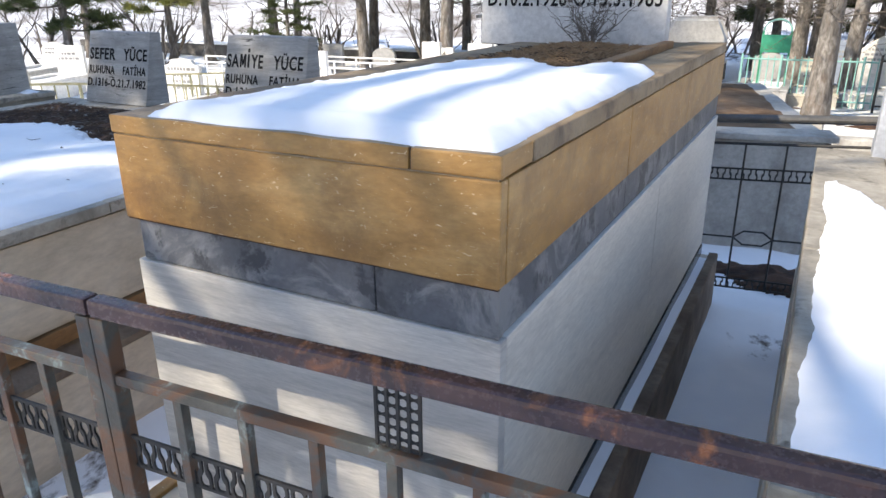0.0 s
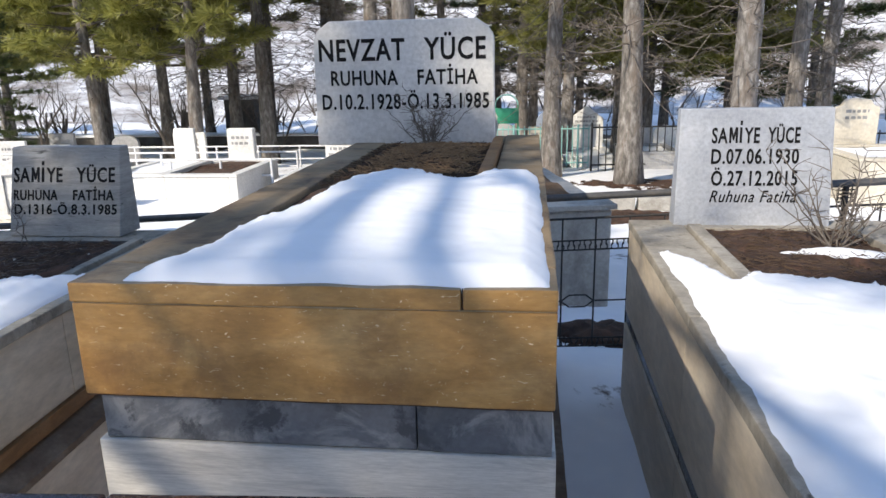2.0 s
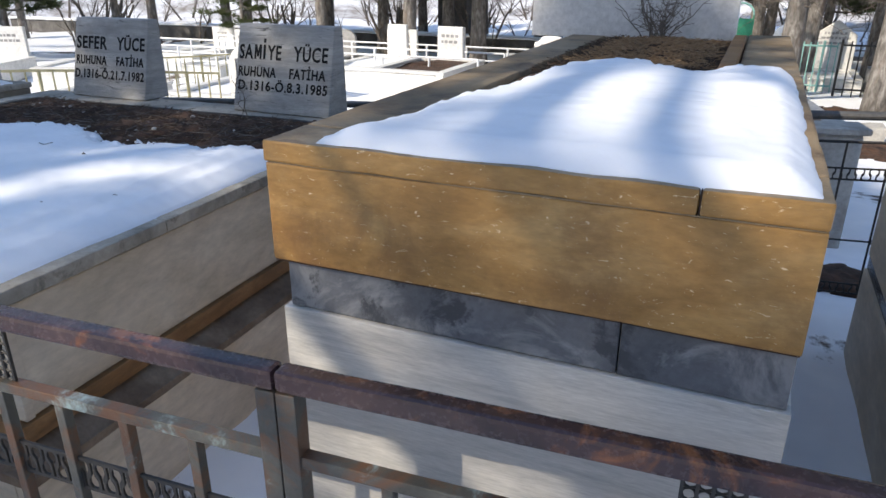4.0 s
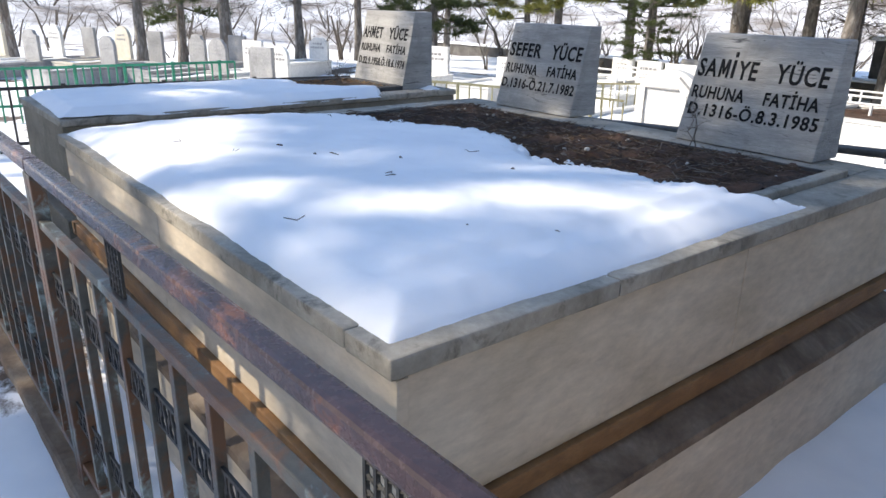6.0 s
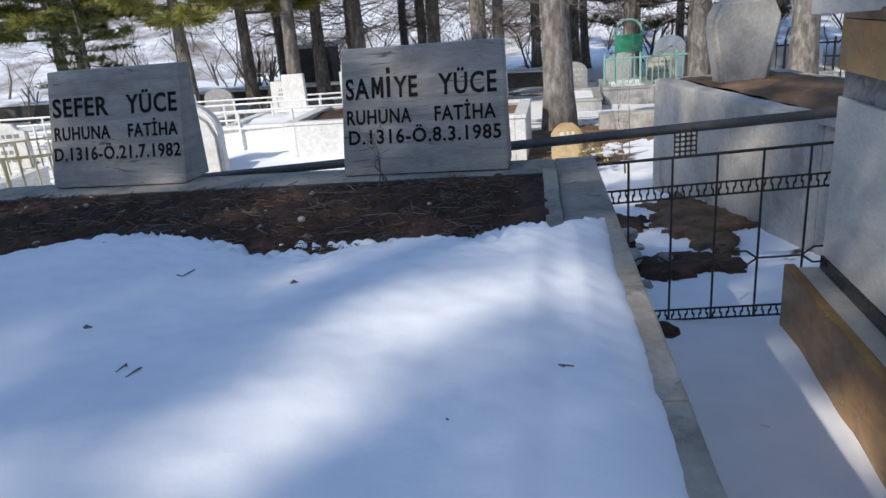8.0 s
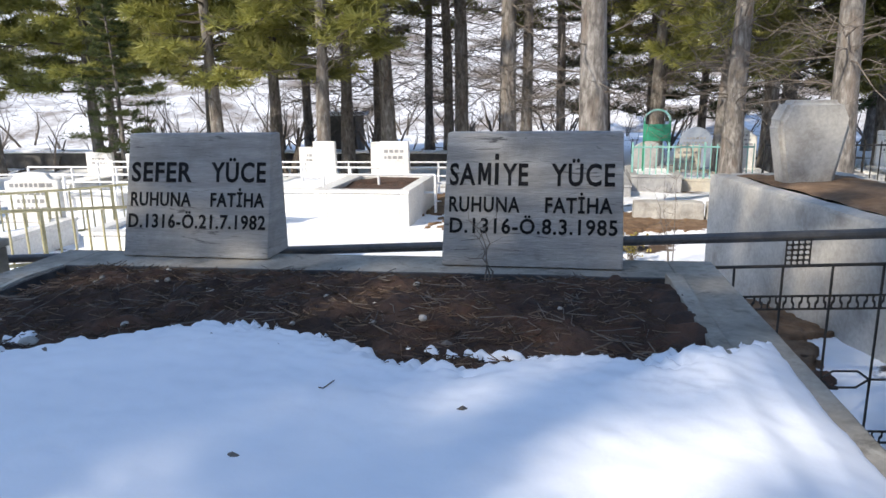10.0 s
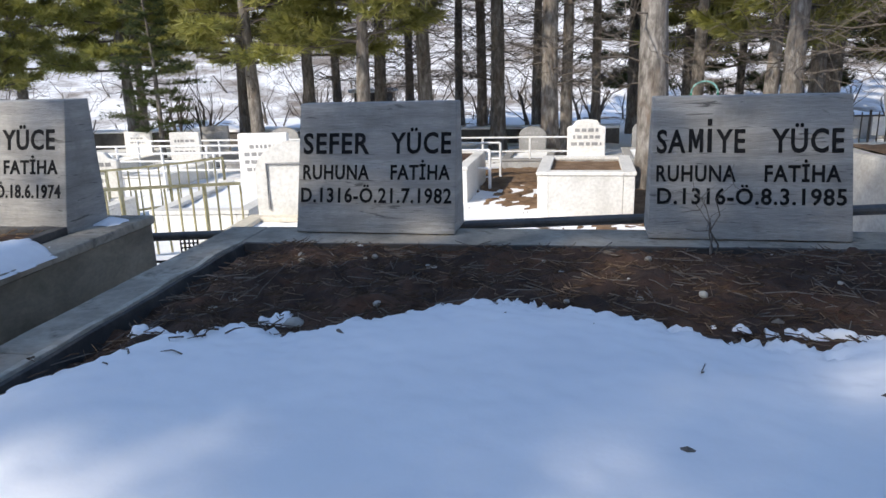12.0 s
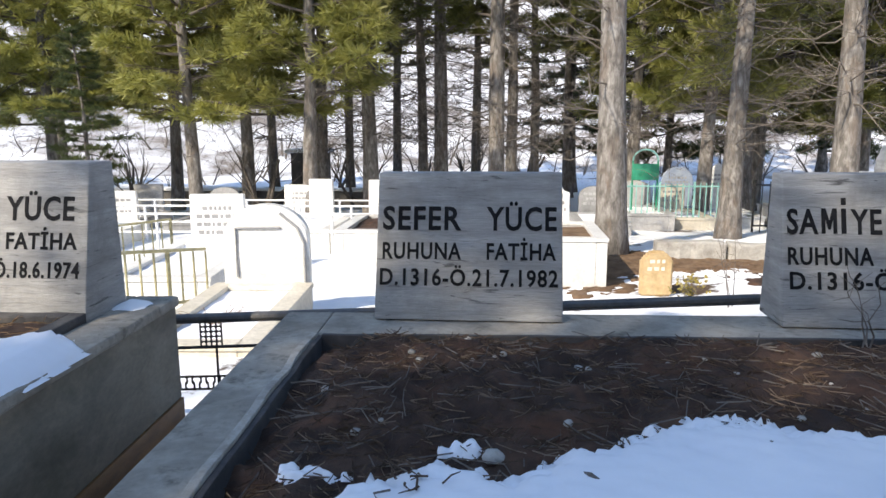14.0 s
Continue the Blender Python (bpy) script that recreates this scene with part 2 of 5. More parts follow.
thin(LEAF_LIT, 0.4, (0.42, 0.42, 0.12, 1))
thin(LEAF, 0.3, (0.30, 0.32, 0.09, 1))
BROWN_LEAF = surface("dry_yellow_leaves", ((0.22, 0.17, 0.03), (0.34, 0.27, 0.06), (0.42, 0.36, 0.12)), fine=80, coarse=20, rough=0.7, bump=0.0)
PEBBLE = surface("pale_pebble", ((0.26, 0.25, 0.23), (0.40, 0.385, 0.35), (0.52, 0.50, 0.46)), fine=60, coarse=12, rough=0.85, bump=0.25, tone=0.25)


def snow_material(name, dirt, dirt_at, dirt_scale):
    """Snow: nearly white, softly uneven, with grains of relief and stains."""
    m = bpy.data.materials.new(name)
    m.use_nodes = True
    nt = m.node_tree
    bsdf = nt.nodes["Principled BSDF"]
    v = nt.nodes.new("ShaderNodeNewGeometry").outputs["Position"]
    n1 = noise_node(nt, v, 5, 5, 0.5)
    r1 = ramp_node(nt, [(0.3, (0.83, 0.845, 0.875)), (0.7, (0.90, 0.908, 0.925))])
    nt.links.new(n1.outputs[0], r1.inputs[0])
    n2 = noise_node(nt, v, dirt_scale, 10, 0.7, 0.3)
    r2 = ramp_node(nt, [(dirt_at[0], (0, 0, 0)), (dirt_at[1], (1, 1, 1))])
    nt.links.new(n2.outputs[0], r2.inputs[0])
    n4 = noise_node(nt, v, 30, 6, 0.7)
    r4 = ramp_node(nt, [(0.3, tuple(c * 0.5 for c in dirt)), (0.7, tuple(min(1, c * 1.5) for c in dirt))])
    nt.links.new(n4.outputs[0], r4.inputs[0])
    nt.links.new(mix_node(nt, r2.outputs[0], r1.outputs[0], r4.outputs[0]), bsdf.inputs["Base Color"])
    bsdf.inputs["Roughness"].default_value = 0.7
    n3 = noise_node(nt, v, 14, 9, 0.62)
    b = nt.nodes.new("ShaderNodeBump")
    b.inputs["Strength"].default_value, b.inputs["Distance"].default_value = 0.16, 0.01
    nt.links.new(n3.outputs[0], b.inputs["Height"])
    nt.links.new(b.outputs[0], bsdf.inputs["Normal"])
    return m


def let_light_through(m, share):
    """Thin needles pass some of the light that falls on them."""
    nt = m.node_tree
    bsdf, out = nt.nodes["Principled BSDF"], nt.nodes["Material Output"]
    tr, mx = nt.nodes.new("ShaderNodeBsdfTranslucent"), nt.nodes.new("ShaderNodeMixShader")
    nt.links.new(bsdf.inputs["Base Color"].links[0].from_socket, tr.inputs["Color"])
    mx.inputs[0].default_value = share
    nt.links.new(bsdf.outputs[0], mx.inputs[1])
    nt.links.new(tr.outputs[0], mx.inputs[2])
    nt.links.new(mx.outputs[0], out.inputs["Surface"])


let_light_through(LEAF, 0.5)
let_light_through(LEAF_DARK, 0.45)
SNOW = snow_material("settled_snow", (0.55, 0.54, 0.54), (0.70, 0.86), 7)
GROUND = snow_material("snowy_ground", (0.085, 0.055, 0.036), (0.575, 0.605), 0.42)
HILL = snow_material("snowy_hillside", (0.22, 0.185, 0.155), (0.40, 0.60), 0.30)


# ---- mesh helpers ----
def thing(name, label, category, place=(0, 0, 0), turn=0.0, group="", kind=""):
    ob = new(name)
    ob.matrix_basis = pose(*place, 0, 0, turn)
    return tagged(ob, label, category, group, kind)


def mesh_of(name, bm, material, smooth=False):
    me = bpy.data.meshes.new(name)
    bm.to_mesh(me)
    bm.free()
    me.materials.append(material)
    if smooth:
        me.polygons.foreach_set("use_smooth", [True] * len(me.polygons))
    return me


def part(name, bm, material, parent=None, label="", smooth=False):
    """Links a bmesh as one mesh object under a thing or a part."""
    ob = new(name, mesh_of(name, bm, material, smooth))
    ob.parent = parent
    if label:
        tagged(ob, label)
    return ob


def add_box(bm, x0, x1, y0, y1, z0, z1, bevel=0.006):
    vs = [bm.verts.new((x, y, z)) for z in (z0, z1) for y in (y0, y1) for x in (x0, x1)]
    fs = [bm.faces.new([vs[i] for i in f]) for f in ((0, 2, 3, 1), (4, 5, 7, 6), (0, 1, 5, 4), (2, 6, 7, 3), (0, 4, 6, 2), (1, 3, 7, 5))]
    if bevel:
        es = list({e for f in fs for e in f.edges})
        bmesh.ops.bevel(bm, geom=es, offset=bevel, segments=2, profile=0.6, affect="EDGES")
    return bm


def box(x0, x1, y0, y1, z0, z1, bevel=0.006):
    return add_box(bmesh.new(), x0, x1, y0, y1, z0, z1, bevel)


def rough_box(x0, x1, y0, y1, z0, z1, step=0.06, chip=0.004, bevel=0.008, seed=0):
    """A slab cut into a grid, with worn, slightly uneven edges."""
    bm = box(x0, x1, y0, y1, z0, z1, 0)
    for axis, a, b in ((0, x0, x1), (1, y0, y1)):
        n = max(1, int((b - a) / step))
        for i in range(1, n):
            co, no = [0, 0, 0], [0, 0, 0]
            co[axis], no[axis] = a + (b - a) * i / n, 1
            bmesh.ops.bisect_plane(bm, geom=bm.verts[:] + bm.edges[:] + bm.faces[:], plane_co=co, plane_no=no)
    sharp = [e for e in bm.edges if len(e.link_faces) == 2 and e.calc_face_angle() > 0.8]
    bmesh.ops.bevel(bm, geom=sharp, offset=bevel, segments=2, profile=0.6, affect="EDGES")
    for v in bm.verts:
        n = noise.noise_vector(v.co * 9 + Vector((seed, 0, 0)))
        v.co += Vector((n.x, n.y, n.z)) * chip
    return bm


def add_tube(bm, points, radii, sides=6, cap=True):
    """A tapered tube through points."""
    rings = []
    for i, p in enumerate(points):
        p = Vector(p)
        d = (Vector(points[min(i + 1, len(points) - 1)]) - Vector(points[max(i - 1, 0)])).normalized()
        a = d.cross(Vector((0, 0, 1)) if abs(d.z) < 0.9 else Vector((1, 0, 0))).normalized()
        b = d.cross(a)
        rings.append([bm.verts.new(p + (a * math.cos(2 * math.pi * k / sides) + b * math.sin(2 * math.pi * k / sides)) * radii[i]) for k in range(sides)])
    for r, s in zip(rings, rings[1:]):
        for k in range(sides):
            bm.faces.new((r[k], r[(k + 1) % sides], s[(k + 1) % sides], s[k]))
    if cap:
        bm.faces.new(rings[0][::-1])
        bm.faces.new(rings[-1])
    return bm


def extrude_outline(outline, depth, axis="y"):
    """A plate from an outline in x and z, from y = 0 to depth."""
    bm = bmesh.new()
    front = [bm.verts.new((x, 0, z)) for x, z in outline]
    back = [bm.verts.new((x, depth, z)) for x, z in outline]
    bm.faces.new(front)
    bm.faces.new(back[::-1])
    n = len(outline)
    for i in range(n):
        bm.faces.new((front[(i + 1) % n], front[i], back[i], back[(i + 1) % n]))
    bmesh.ops.recalc_face_normals(bm, faces=bm.faces[:])
    return bm


def field(name, x0, x1, y0, y1, step, height, material, parent=None, label=""):
    """A height field over a rectangle: height(x, y) gives z for arrays."""
    nx, ny = max(2, int((x1 - x0) / step)), max(2, int((y1 - y0) / step))
    gx, gy = np.meshgrid(np.linspace(x0, x1, nx + 1), np.linspace(y0, y1, ny + 1))
    gz = height(gx, gy)
    co = np.stack([gx, gy, gz], -1).reshape(-1, 3)
    i = np.arange((nx + 1) * (ny + 1)).reshape(ny + 1, nx + 1)
    quads = np.stack([i[:-1, :-1], i[:-1, 1:], i[1:, 1:], i[1:, :-1]], -1).reshape(-1, 4)
    me = bpy.data.meshes.new(name)
    me.from_pydata(co.tolist(), [], quads.tolist())
    me.polygons.foreach_set("use_smooth", [True] * len(me.polygons))
    me.materials.append(material)
    ob = new(name, me)
    ob.parent = parent
    if label:
        tagged(ob, label)
    return ob


def waves(gx, gy, scale, seed, octaves=4):
    """Smooth random relief from -1 to 1 for arrays of places."""
    rng = np.random.RandomState(seed)
    out, amp, total = np.zeros_like(gx), 1.0, 0.0
    for o in range(octaves):
        f = scale * 2**o
        for _ in range(5):
            a, p = rng.uniform(0, 2 * np.pi, 2)
            k = f * rng.uniform(0.7, 1.4)
            out += amp * np.sin(k * (gx * np.cos(a) + gy * np.sin(a)) + p + 1.3 * np.sin(0.6 * k * (gy * np.cos(a) - gx * np.sin(a)) + 2 * p))
        total += amp * 2.6
        amp *= 0.55
    return out / total


def smooth01(v):
    v = np.clip(v, 0, 1)
    return v * v * (3 - 2 * v)


def letter_m(x0, x1, z_top, size, parent, lean, y):
    """A broad M with upright sides."""
    w = x1 - x0
    out = [(0, 0), (0.24, 0), (0.24, 0.60), (0.43, 0.16), (0.57, 0.16), (0.76, 0.60), (0.76, 0), (1, 0), (1, 1), (0.72, 1), (0.5, 0.50), (0.28, 1), (0, 1)]
    bm = extrude_outline([(x0 + u * w, z_top - size + v * size) for u, v in out], 0.0052)
    for v in bm.verts:
        v.co.y += y + lean * v.co.z - 0.0022
    return part("lettering", bm, LETTER, parent)


def letter_i(x0, x1, z_top, size, parent, lean, y):
    """An upright with a tall dot above it."""
    bm = bmesh.new()
    add_box(bm, x0, x1, -0.0022, 0.003, z_top - size, z_top, 0)
    add_box(bm, x0, x1, -0.0022, 0.003, z_top + size * 0.14, z_top + size * 0.42, 0)
    for v in bm.verts:
        v.co.y += y + lean * v.co.z
    return part("lettering", bm, LETTER, parent)


def lettering(text, x0, x1, z_top, size, parent, lean=0.0, y=0.0, material=None, bold=0.012, shear=0.0):
    """A line of carved, painted letters, fitted between x0 and x1 on a face that leans back."""
    cu = bpy.data.curves.new("lettering", "FONT")
    cu.body, cu.size, cu.extrude, cu.offset, cu.resolution_u, cu.shear = text, 1.0, 0.004, bold, 3, shear
    cu.space_character = 1.1
    tmp = new("lettering", cu)
    bpy.context.view_layer.update()
    me = bpy.data.meshes.new_from_object(tmp.evaluated_get(bpy.context.evaluated_depsgraph_get()))
    bpy.data.objects.remove(tmp)
    co = np.array([v.co[:] for v in me.vertices])
    low, high = co.min(0), co.max(0)
    cap_h = 0.72
    out = np.empty_like(co)
    out[:, 0] = x0 + (co[:, 0] - low[0]) / (high[0] - low[0]) * (x1 - x0)
    h = co[:, 1] / cap_h * size
    out[:, 2] = z_top - size + h
    out[:, 1] = y + lean * out[:, 2] - np.where(co[:, 2] > 0, 0.0022, -0.003)
    me.vertices.foreach_set("co", out.ravel())
    me.materials.clear()
    me.materials.append(material or LETTER)
    ob = new("lettering", me)
    ob.parent = parent
    return ob


# ---- ground and distance ----
def ground_z(x, y):
    r = np.hypot(x + 3, y - 2)
    z = -0.45 * smooth01((y - 4.3) / 5.5) - 0.40 * smooth01((y - 11) / 9) - 0.5 * smooth01((-7.5 - x) / 9) * smooth01((12 - y) / 8)
    return z + np.clip(r - 34, 0, None) ** 1.12 * 0.17


def axis_steps(lo, a, b, hi, fine, coarse):
    return np.concatenate([np.linspace(lo, a, coarse)[:-1] if lo < a else [], np.arange(a, b, fine), np.geomspace(1, 1 + hi - b, coarse) - 1 + b])


gxs = np.concatenate([-9.5 - (np.geomspace(1, 290, 60) - 1)[::-1], np.arange(-9.44, 4.5, 0.07), 4.5 + np.geomspace(1, 290, 60) - 1])
gys = np.concatenate([-2.0 - (np.geomspace(1, 290, 50) - 1)[::-1], np.arange(-1.93, 13.0, 0.07), 13.0 + np.geomspace(1, 290, 80) - 1])
gx, gy = np.meshgrid(gxs, gys)
near = smooth01((40 - np.hypot(gx + 3, gy - 4)) / 30)
gz = ground_z(gx, gy) + near * (0.022 * waves(gx, gy, 2.2, 5) + 0.012 * waves(gx, gy, 9, 6, 2)) + (1 - near) * 0.9 * waves(gx, gy, 0.12, 8)
gi = np.arange(gx.size).reshape(gx.shape)
ground_me = bpy.data.meshes.new("ground")
ground_me.from_pydata(np.stack([gx, gy, gz], -1).reshape(-1, 3).tolist(), [], np.stack([gi[:-1, :-1], gi[:-1, 1:], gi[1:, 1:], gi[1:, :-1]], -1).reshape(-1, 4).tolist())
ground_me.polygons.foreach_set("use_smooth", [True] * len(ground_me.polygons))
ground_me.materials.append(GROUND)
ground_me.materials.append(HILL)
cx, cy = (gx[:-1, :-1] + gx[1:, 1:]) / 2, (gy[:-1, :-1] + gy[1:, 1:]) / 2
ground_me.polygons.foreach_set("material_index", (np.hypot(cx + 3, cy - 2) > 33).astype(int).ravel().tolist())
tagged(new("ground", ground_me), "uneven snowy cemetery ground with bare brown patches and a snowy hillside", "ground", kind="structure")


def patch(name, label, cx, cy, rx, ry, rise, material, base=None, seed=1, kind="structure", category="ground"):
    """An irregular low mound that dies out into the ground."""
    def h(x, y):
        d = np.hypot((x - cx) / rx, (y - cy) / ry) + 0.45 * waves(x - cx, y - cy, 3.6 / max(rx, ry), seed) + 0.34 * waves(x, y, 17, seed + 1, 4)
        b = ground_z(x, y) if base is None else base
        return b + 0.02 + rise * (1 - d) + 0.012 * waves(x, y, 30, seed + 2, 2) - np.where(d > 1.0, 0.1, 0)
    ob = field(name, cx - rx * 1.5, cx + rx * 1.5, cy - ry * 1.5, cy + ry * 1.5, max(0.02, min(rx, ry) / 22), h, material)
    return tagged(ob, label, category, kind=kind)


patch("soil_patch", "bare brown soil patch in melting snow", -1.85, 4.55, 0.42, 0.16, 0.05, SOIL, seed=3)
patch("soil_patch", "bare brown soil patch in melting snow", -2.15, 3.72, 0.22, 0.10, 0.04, SOIL, seed=4)
patch("soil_patch", "bare brown soil patch in melting snow", -0.1, 4.3, 0.34, 0.18, 0.05, SOIL, seed=5)
patch("soil_patch", "bare brown soil patch in melting snow", -2.35, 5.3, 0.4, 0.5, 0.10, SOIL, seed=6)
patch("soil_patch", "dry orange pine litter on the snowy ground", -3.2, 10.6, 1.2, 1.3, 0.03, LITTER, seed=7)
patch("soil_patch", "dry orange pine litter on the snowy ground", -1.6, 11.2, 1.3, 0.8, 0.03, LITTER, seed=8)
patch("soil_patch", "dry orange pine litter on the snowy ground", -4.6, 13.2, 1.0, 1.6, 0.03, LITTER, seed=9)
patch("soil_patch", "dry orange pine litter on the snowy ground", 0.7, 10.0, 1.6, 0.5, 0.03, SOIL, seed=10)
patch("soil_patch", "dry orange pine litter on the snowy ground", 3.0, 13.0, 2.0, 0.6, 0.03, SOIL, seed=11)


# ---- headstones ----
def leaning_stone(name, label, x0, x1, y0, z0, z1, lean, thick, material, words, corner=0.0, chip=0.003, taper=0.0, group="headstones"):
    """A headstone whose face leans back: wedge-shaped, worn, with painted letters."""
    ob = thing(name, label, "gravestone", group=group)
    if corner:
        out = [(x0, z0), (x1, z0), (x1 - 0.004, z1 - corner), (x1 - corner * 0.35, z1 - corner * 0.45), (x1 - corner, z1), (x0 + corner, z1), (x0 + corner * 0.35, z1 - corner * 0.45), (x0 + 0.004, z1 - corner)]
    else:
        out = [(x0, z0), (x1, z0), (x1 - taper, z1), (x0 + taper, z1)]
    bm = extrude_outline(out, 1.0)
    for v in bm.verts:
        v.co.y = y0 + thick if v.co.y > 0.5 else y0 + lean * (v.co.z - z0)
    bmesh.ops.bevel(bm, geom=bm.edges[:], offset=0.006, segments=2, profile=0.6, affect="EDGES")
    ob = part("slab", bm, material, ob)
    for text, a, b, top, size, *more in words:
        if text in ("İ", "M"):
            (letter_i if text == "İ" else letter_m)(a, b, top, size, ob, lean, y0 - lean * z0)
            continue
        lettering(text, a, b, top, size, ob, lean, y0 - lean * z0, shear=more[0] if more else 0.0, bold=0.004 if more else 0.021)
    return ob.parent


leaning_stone("headstone", "pale grey travertine headstone with black painted letters, leaning back", -4.517, -3.915, 3.304, 0.875, 1.337, 0.265, 0.20, STONE,
              [("SEFER", -4.496, -4.241, 1.232, 0.074), ("YÜCE", -4.160, -3.936, 1.232, 0.074), ("RUHUNA", -4.495, -4.240, 1.118, 0.052), ("FATİHA", -4.158, -3.938, 1.118, 0.052),
               ("D.1316-Ö.21.7.1982", -4.502, -3.931, 1.036, 0.052)], taper=0.004)
leaning_stone("headstone", "pale grey travertine headstone with black painted letters, leaning back", -3.250, -2.615, 3.304, 0.875, 1.337, 0.265, 0.20, STONE,
              [("SA", -3.229, -3.136, 1.232, 0.076), ("M", -3.126, -3.080, 1.232, 0.076), ("İ", -3.067, -3.053, 1.232, 0.076), ("YE", -3.040, -2.948, 1.232, 0.076), ("YÜCE", -2.868, -2.649, 1.232, 0.076), ("RUHUNA", -3.228, -2.975, 1.116, 0.053), ("FATİHA", -2.886, -2.655, 1.116, 0.053),
               ("D.1316-Ö.8.3.1985", -3.224, -2.637, 1.042, 0.052)], taper=0.008)
leaning_stone("headstone", "grey weathered headstone with black letters, leaning back", -6.145, -5.470, 3.262, 0.850, 1.372, 0.235, 0.26, STONE,
              [("AH", -6.115, -6.012, 1.262, 0.078), ("M", -6.000, -5.952, 1.262, 0.078), ("ET", -5.938, -5.845, 1.262, 0.078), ("YÜCE", -5.765, -5.525, 1.262, 0.078), ("RUHUNA", -6.11, -5.845, 1.143, 0.054), ("FATİHA", -5.760, -5.512, 1.143, 0.054),
               ("D.22.9.1958.Ö.18.6.1974", -6.115, -5.500, 1.048, 0.052)], taper=0.012)
leaning_stone("headstone", "tall white marble headstone with clipped corners and black letters", -1.545, -0.648, 3.43, 1.335, 1.935, 0.02, 0.085, STONE_WHITE,
              [("NEVZAT", -1.515, -1.085, 1.852, 0.104), ("YÜCE", -0.990, -0.690, 1.852, 0.104), ("RUHUNA", -1.460, -1.122, 1.702, 0.072), ("FATİHA", -1.025, -0.728, 1.702, 0.072),
               ("D.10.2.1928-Ö.13.3.1985", -1.510, -0.675, 1.588, 0.074)], corner=0.085)
leaning_stone("headstone", "blue-grey marble headstone with carved black letters", 0.218, 0.930, 3.35, 0.935, 1.497, 0.10, 0.12, STONE_BLUE,
              [("SA", 0.376, 0.448, 1.410, 0.072), ("M", 0.455, 0.493, 1.410, 0.072), ("İ", 0.502, 0.512, 1.410, 0.072), ("YE", 0.522, 0.592, 1.410, 0.072), ("YÜCE", 0.628, 0.772, 1.410, 0.072), ("D.07.06.1930", 0.378, 0.772, 1.312, 0.070), ("Ö.27.12.2015", 0.382, 0.772, 1.210, 0.070),
               ("Ruhuna Fatiha", 0.378, 0.772, 1.118, 0.058, 0.35)], taper=0.012)

# ---- the ochre tomb ----
tomb = thing("tomb", "tall raised tomb clad in ochre, grey and white marble", "tomb")
AX0, AX1, AY0, AY1 = -1.349, -0.429, 1.120, 3.765
part("core", box(AX0 + 0.035, AX1 - 0.02, AY0 + 0.03, AY1 - 0.03, 0.05, 1.29), CONCRETE, tomb)
part("front_slab", rough_box(AX0, AX1, AY0, AY0 + 0.03, 1.112, 1.302, 0.08, 0.0012, 0.004), YELLOW, tomb)
for k, (a, b) in enumerate(((AY0 + 0.031, 1.98), (1.983, 2.86), (2.863, AY1))):
    part("side_slab", rough_box(AX1 - 0.03, AX1 + 0.001, a, b, 1.112, 1.302, 0.2, 0.001, 0.003), YELLOW, tomb)
    part("side_slab", rough_box(AX0 - 0.001, AX0 + 0.03, a, b, 1.112, 1.302, 0.2, 0.001, 0.003), YELLOW, tomb)
part("back_slab", box(AX0 + 0.032, AX1 - 0.032, AY1 - 0.03, AY1, 1.112, 1.302, 0.003), YELLOW, tomb)
for a, b in ((AX0 - 0.002, -0.5985), (-0.5955, AX1 + 0.002)):
    cap = part("front_cap", rough_box(a, b, AY0 - 0.002, 1.26, 1.3046, 1.345, 0.03, 0.003, 0.005, seed=4), YELLOW, tomb)
    cap.data.materials.append(YELLOW_TOP)
    for face in cap.data.polygons:
        face.material_index = int(face.normal.z > 0.55)
part("mortar_joint", rough_box(AX0 + 0.004, AX1 - 0.004, AY0 + 0.001, AY0 + 0.028, 1.3022, 1.3044, 0.04, 0.0008, 0.0005), YELLOW_TOP, tomb, "crumbling mortar joint")
part("mortar_joint", rough_box(-0.598, -0.596, AY0 + 0.0005, AY0 + 0.12, 1.306, 1.3435, 0.02, 0.0012, 0.0006), SEALANT, tomb, "rusty open joint between the cap stones")
part("sealant", rough_box(AX0 + 0.002, AX1 - 0.002, AY0 + 0.004, AY0 + 0.014, 1.1085, 1.1135, 0.03, 0.0016, 0.001), SEALANT, tomb, "rusty brown sealant line")
part("side_cap", rough_box(AX0 - 0.002, -1.195, 1.2625, AY1, 1.3045, 1.346, 0.06, 0.002, 0.006), YELLOW_TOP, tomb)
part("side_cap", rough_box(-0.60, AX1 + 0.002, 1.2625, AY1, 1.3045, 1.346, 0.06, 0.002, 0.006, seed=3), YELLOW_TOP, tomb)
part("back_cap", rough_box(-1.193, -0.602, 3.42, AY1 - 0.002, 1.3045, 1.343, 0.06, 0.002, 0.006), YELLOW_TOP, tomb)
part("inner_kerb", rough_box(-0.652, -0.606, 2.10, 3.418, 1.30, 1.372, 0.05, 0.002, 0.005), OCHRE_TRIM, tomb)
for a, b in ((AX0 + 0.022, -0.690), (-0.687, AX1 - 0.004)):
    part("grey_band", rough_box(a, b, AY0 + 0.014, AY0 + 0.034, 1.011, 1.110, 0.2, 0.0008, 0.003), SLATE, tomb)
for a, b in ((AY0 + 0.035, 2.0), (2.003, 2.9), (2.903, AY1 - 0.01)):
    part("grey_band", box(AX1 - 0.026, AX1 - 0.006, a, b, 1.011, 1.110, 0.002), SLATE, tomb)
    part("grey_band", box(AX0 + 0.022, AX0 + 0.042, a, b, 1.011, 1.110, 0.002), SLATE, tomb)
part("white_front", rough_box(AX0 + 0.008, AX1 + 0.004, AY0 + 0.006, AY0 + 0.036, 0.295, 1.009, 0.15, 0.0008, 0.003), WHITE, tomb)
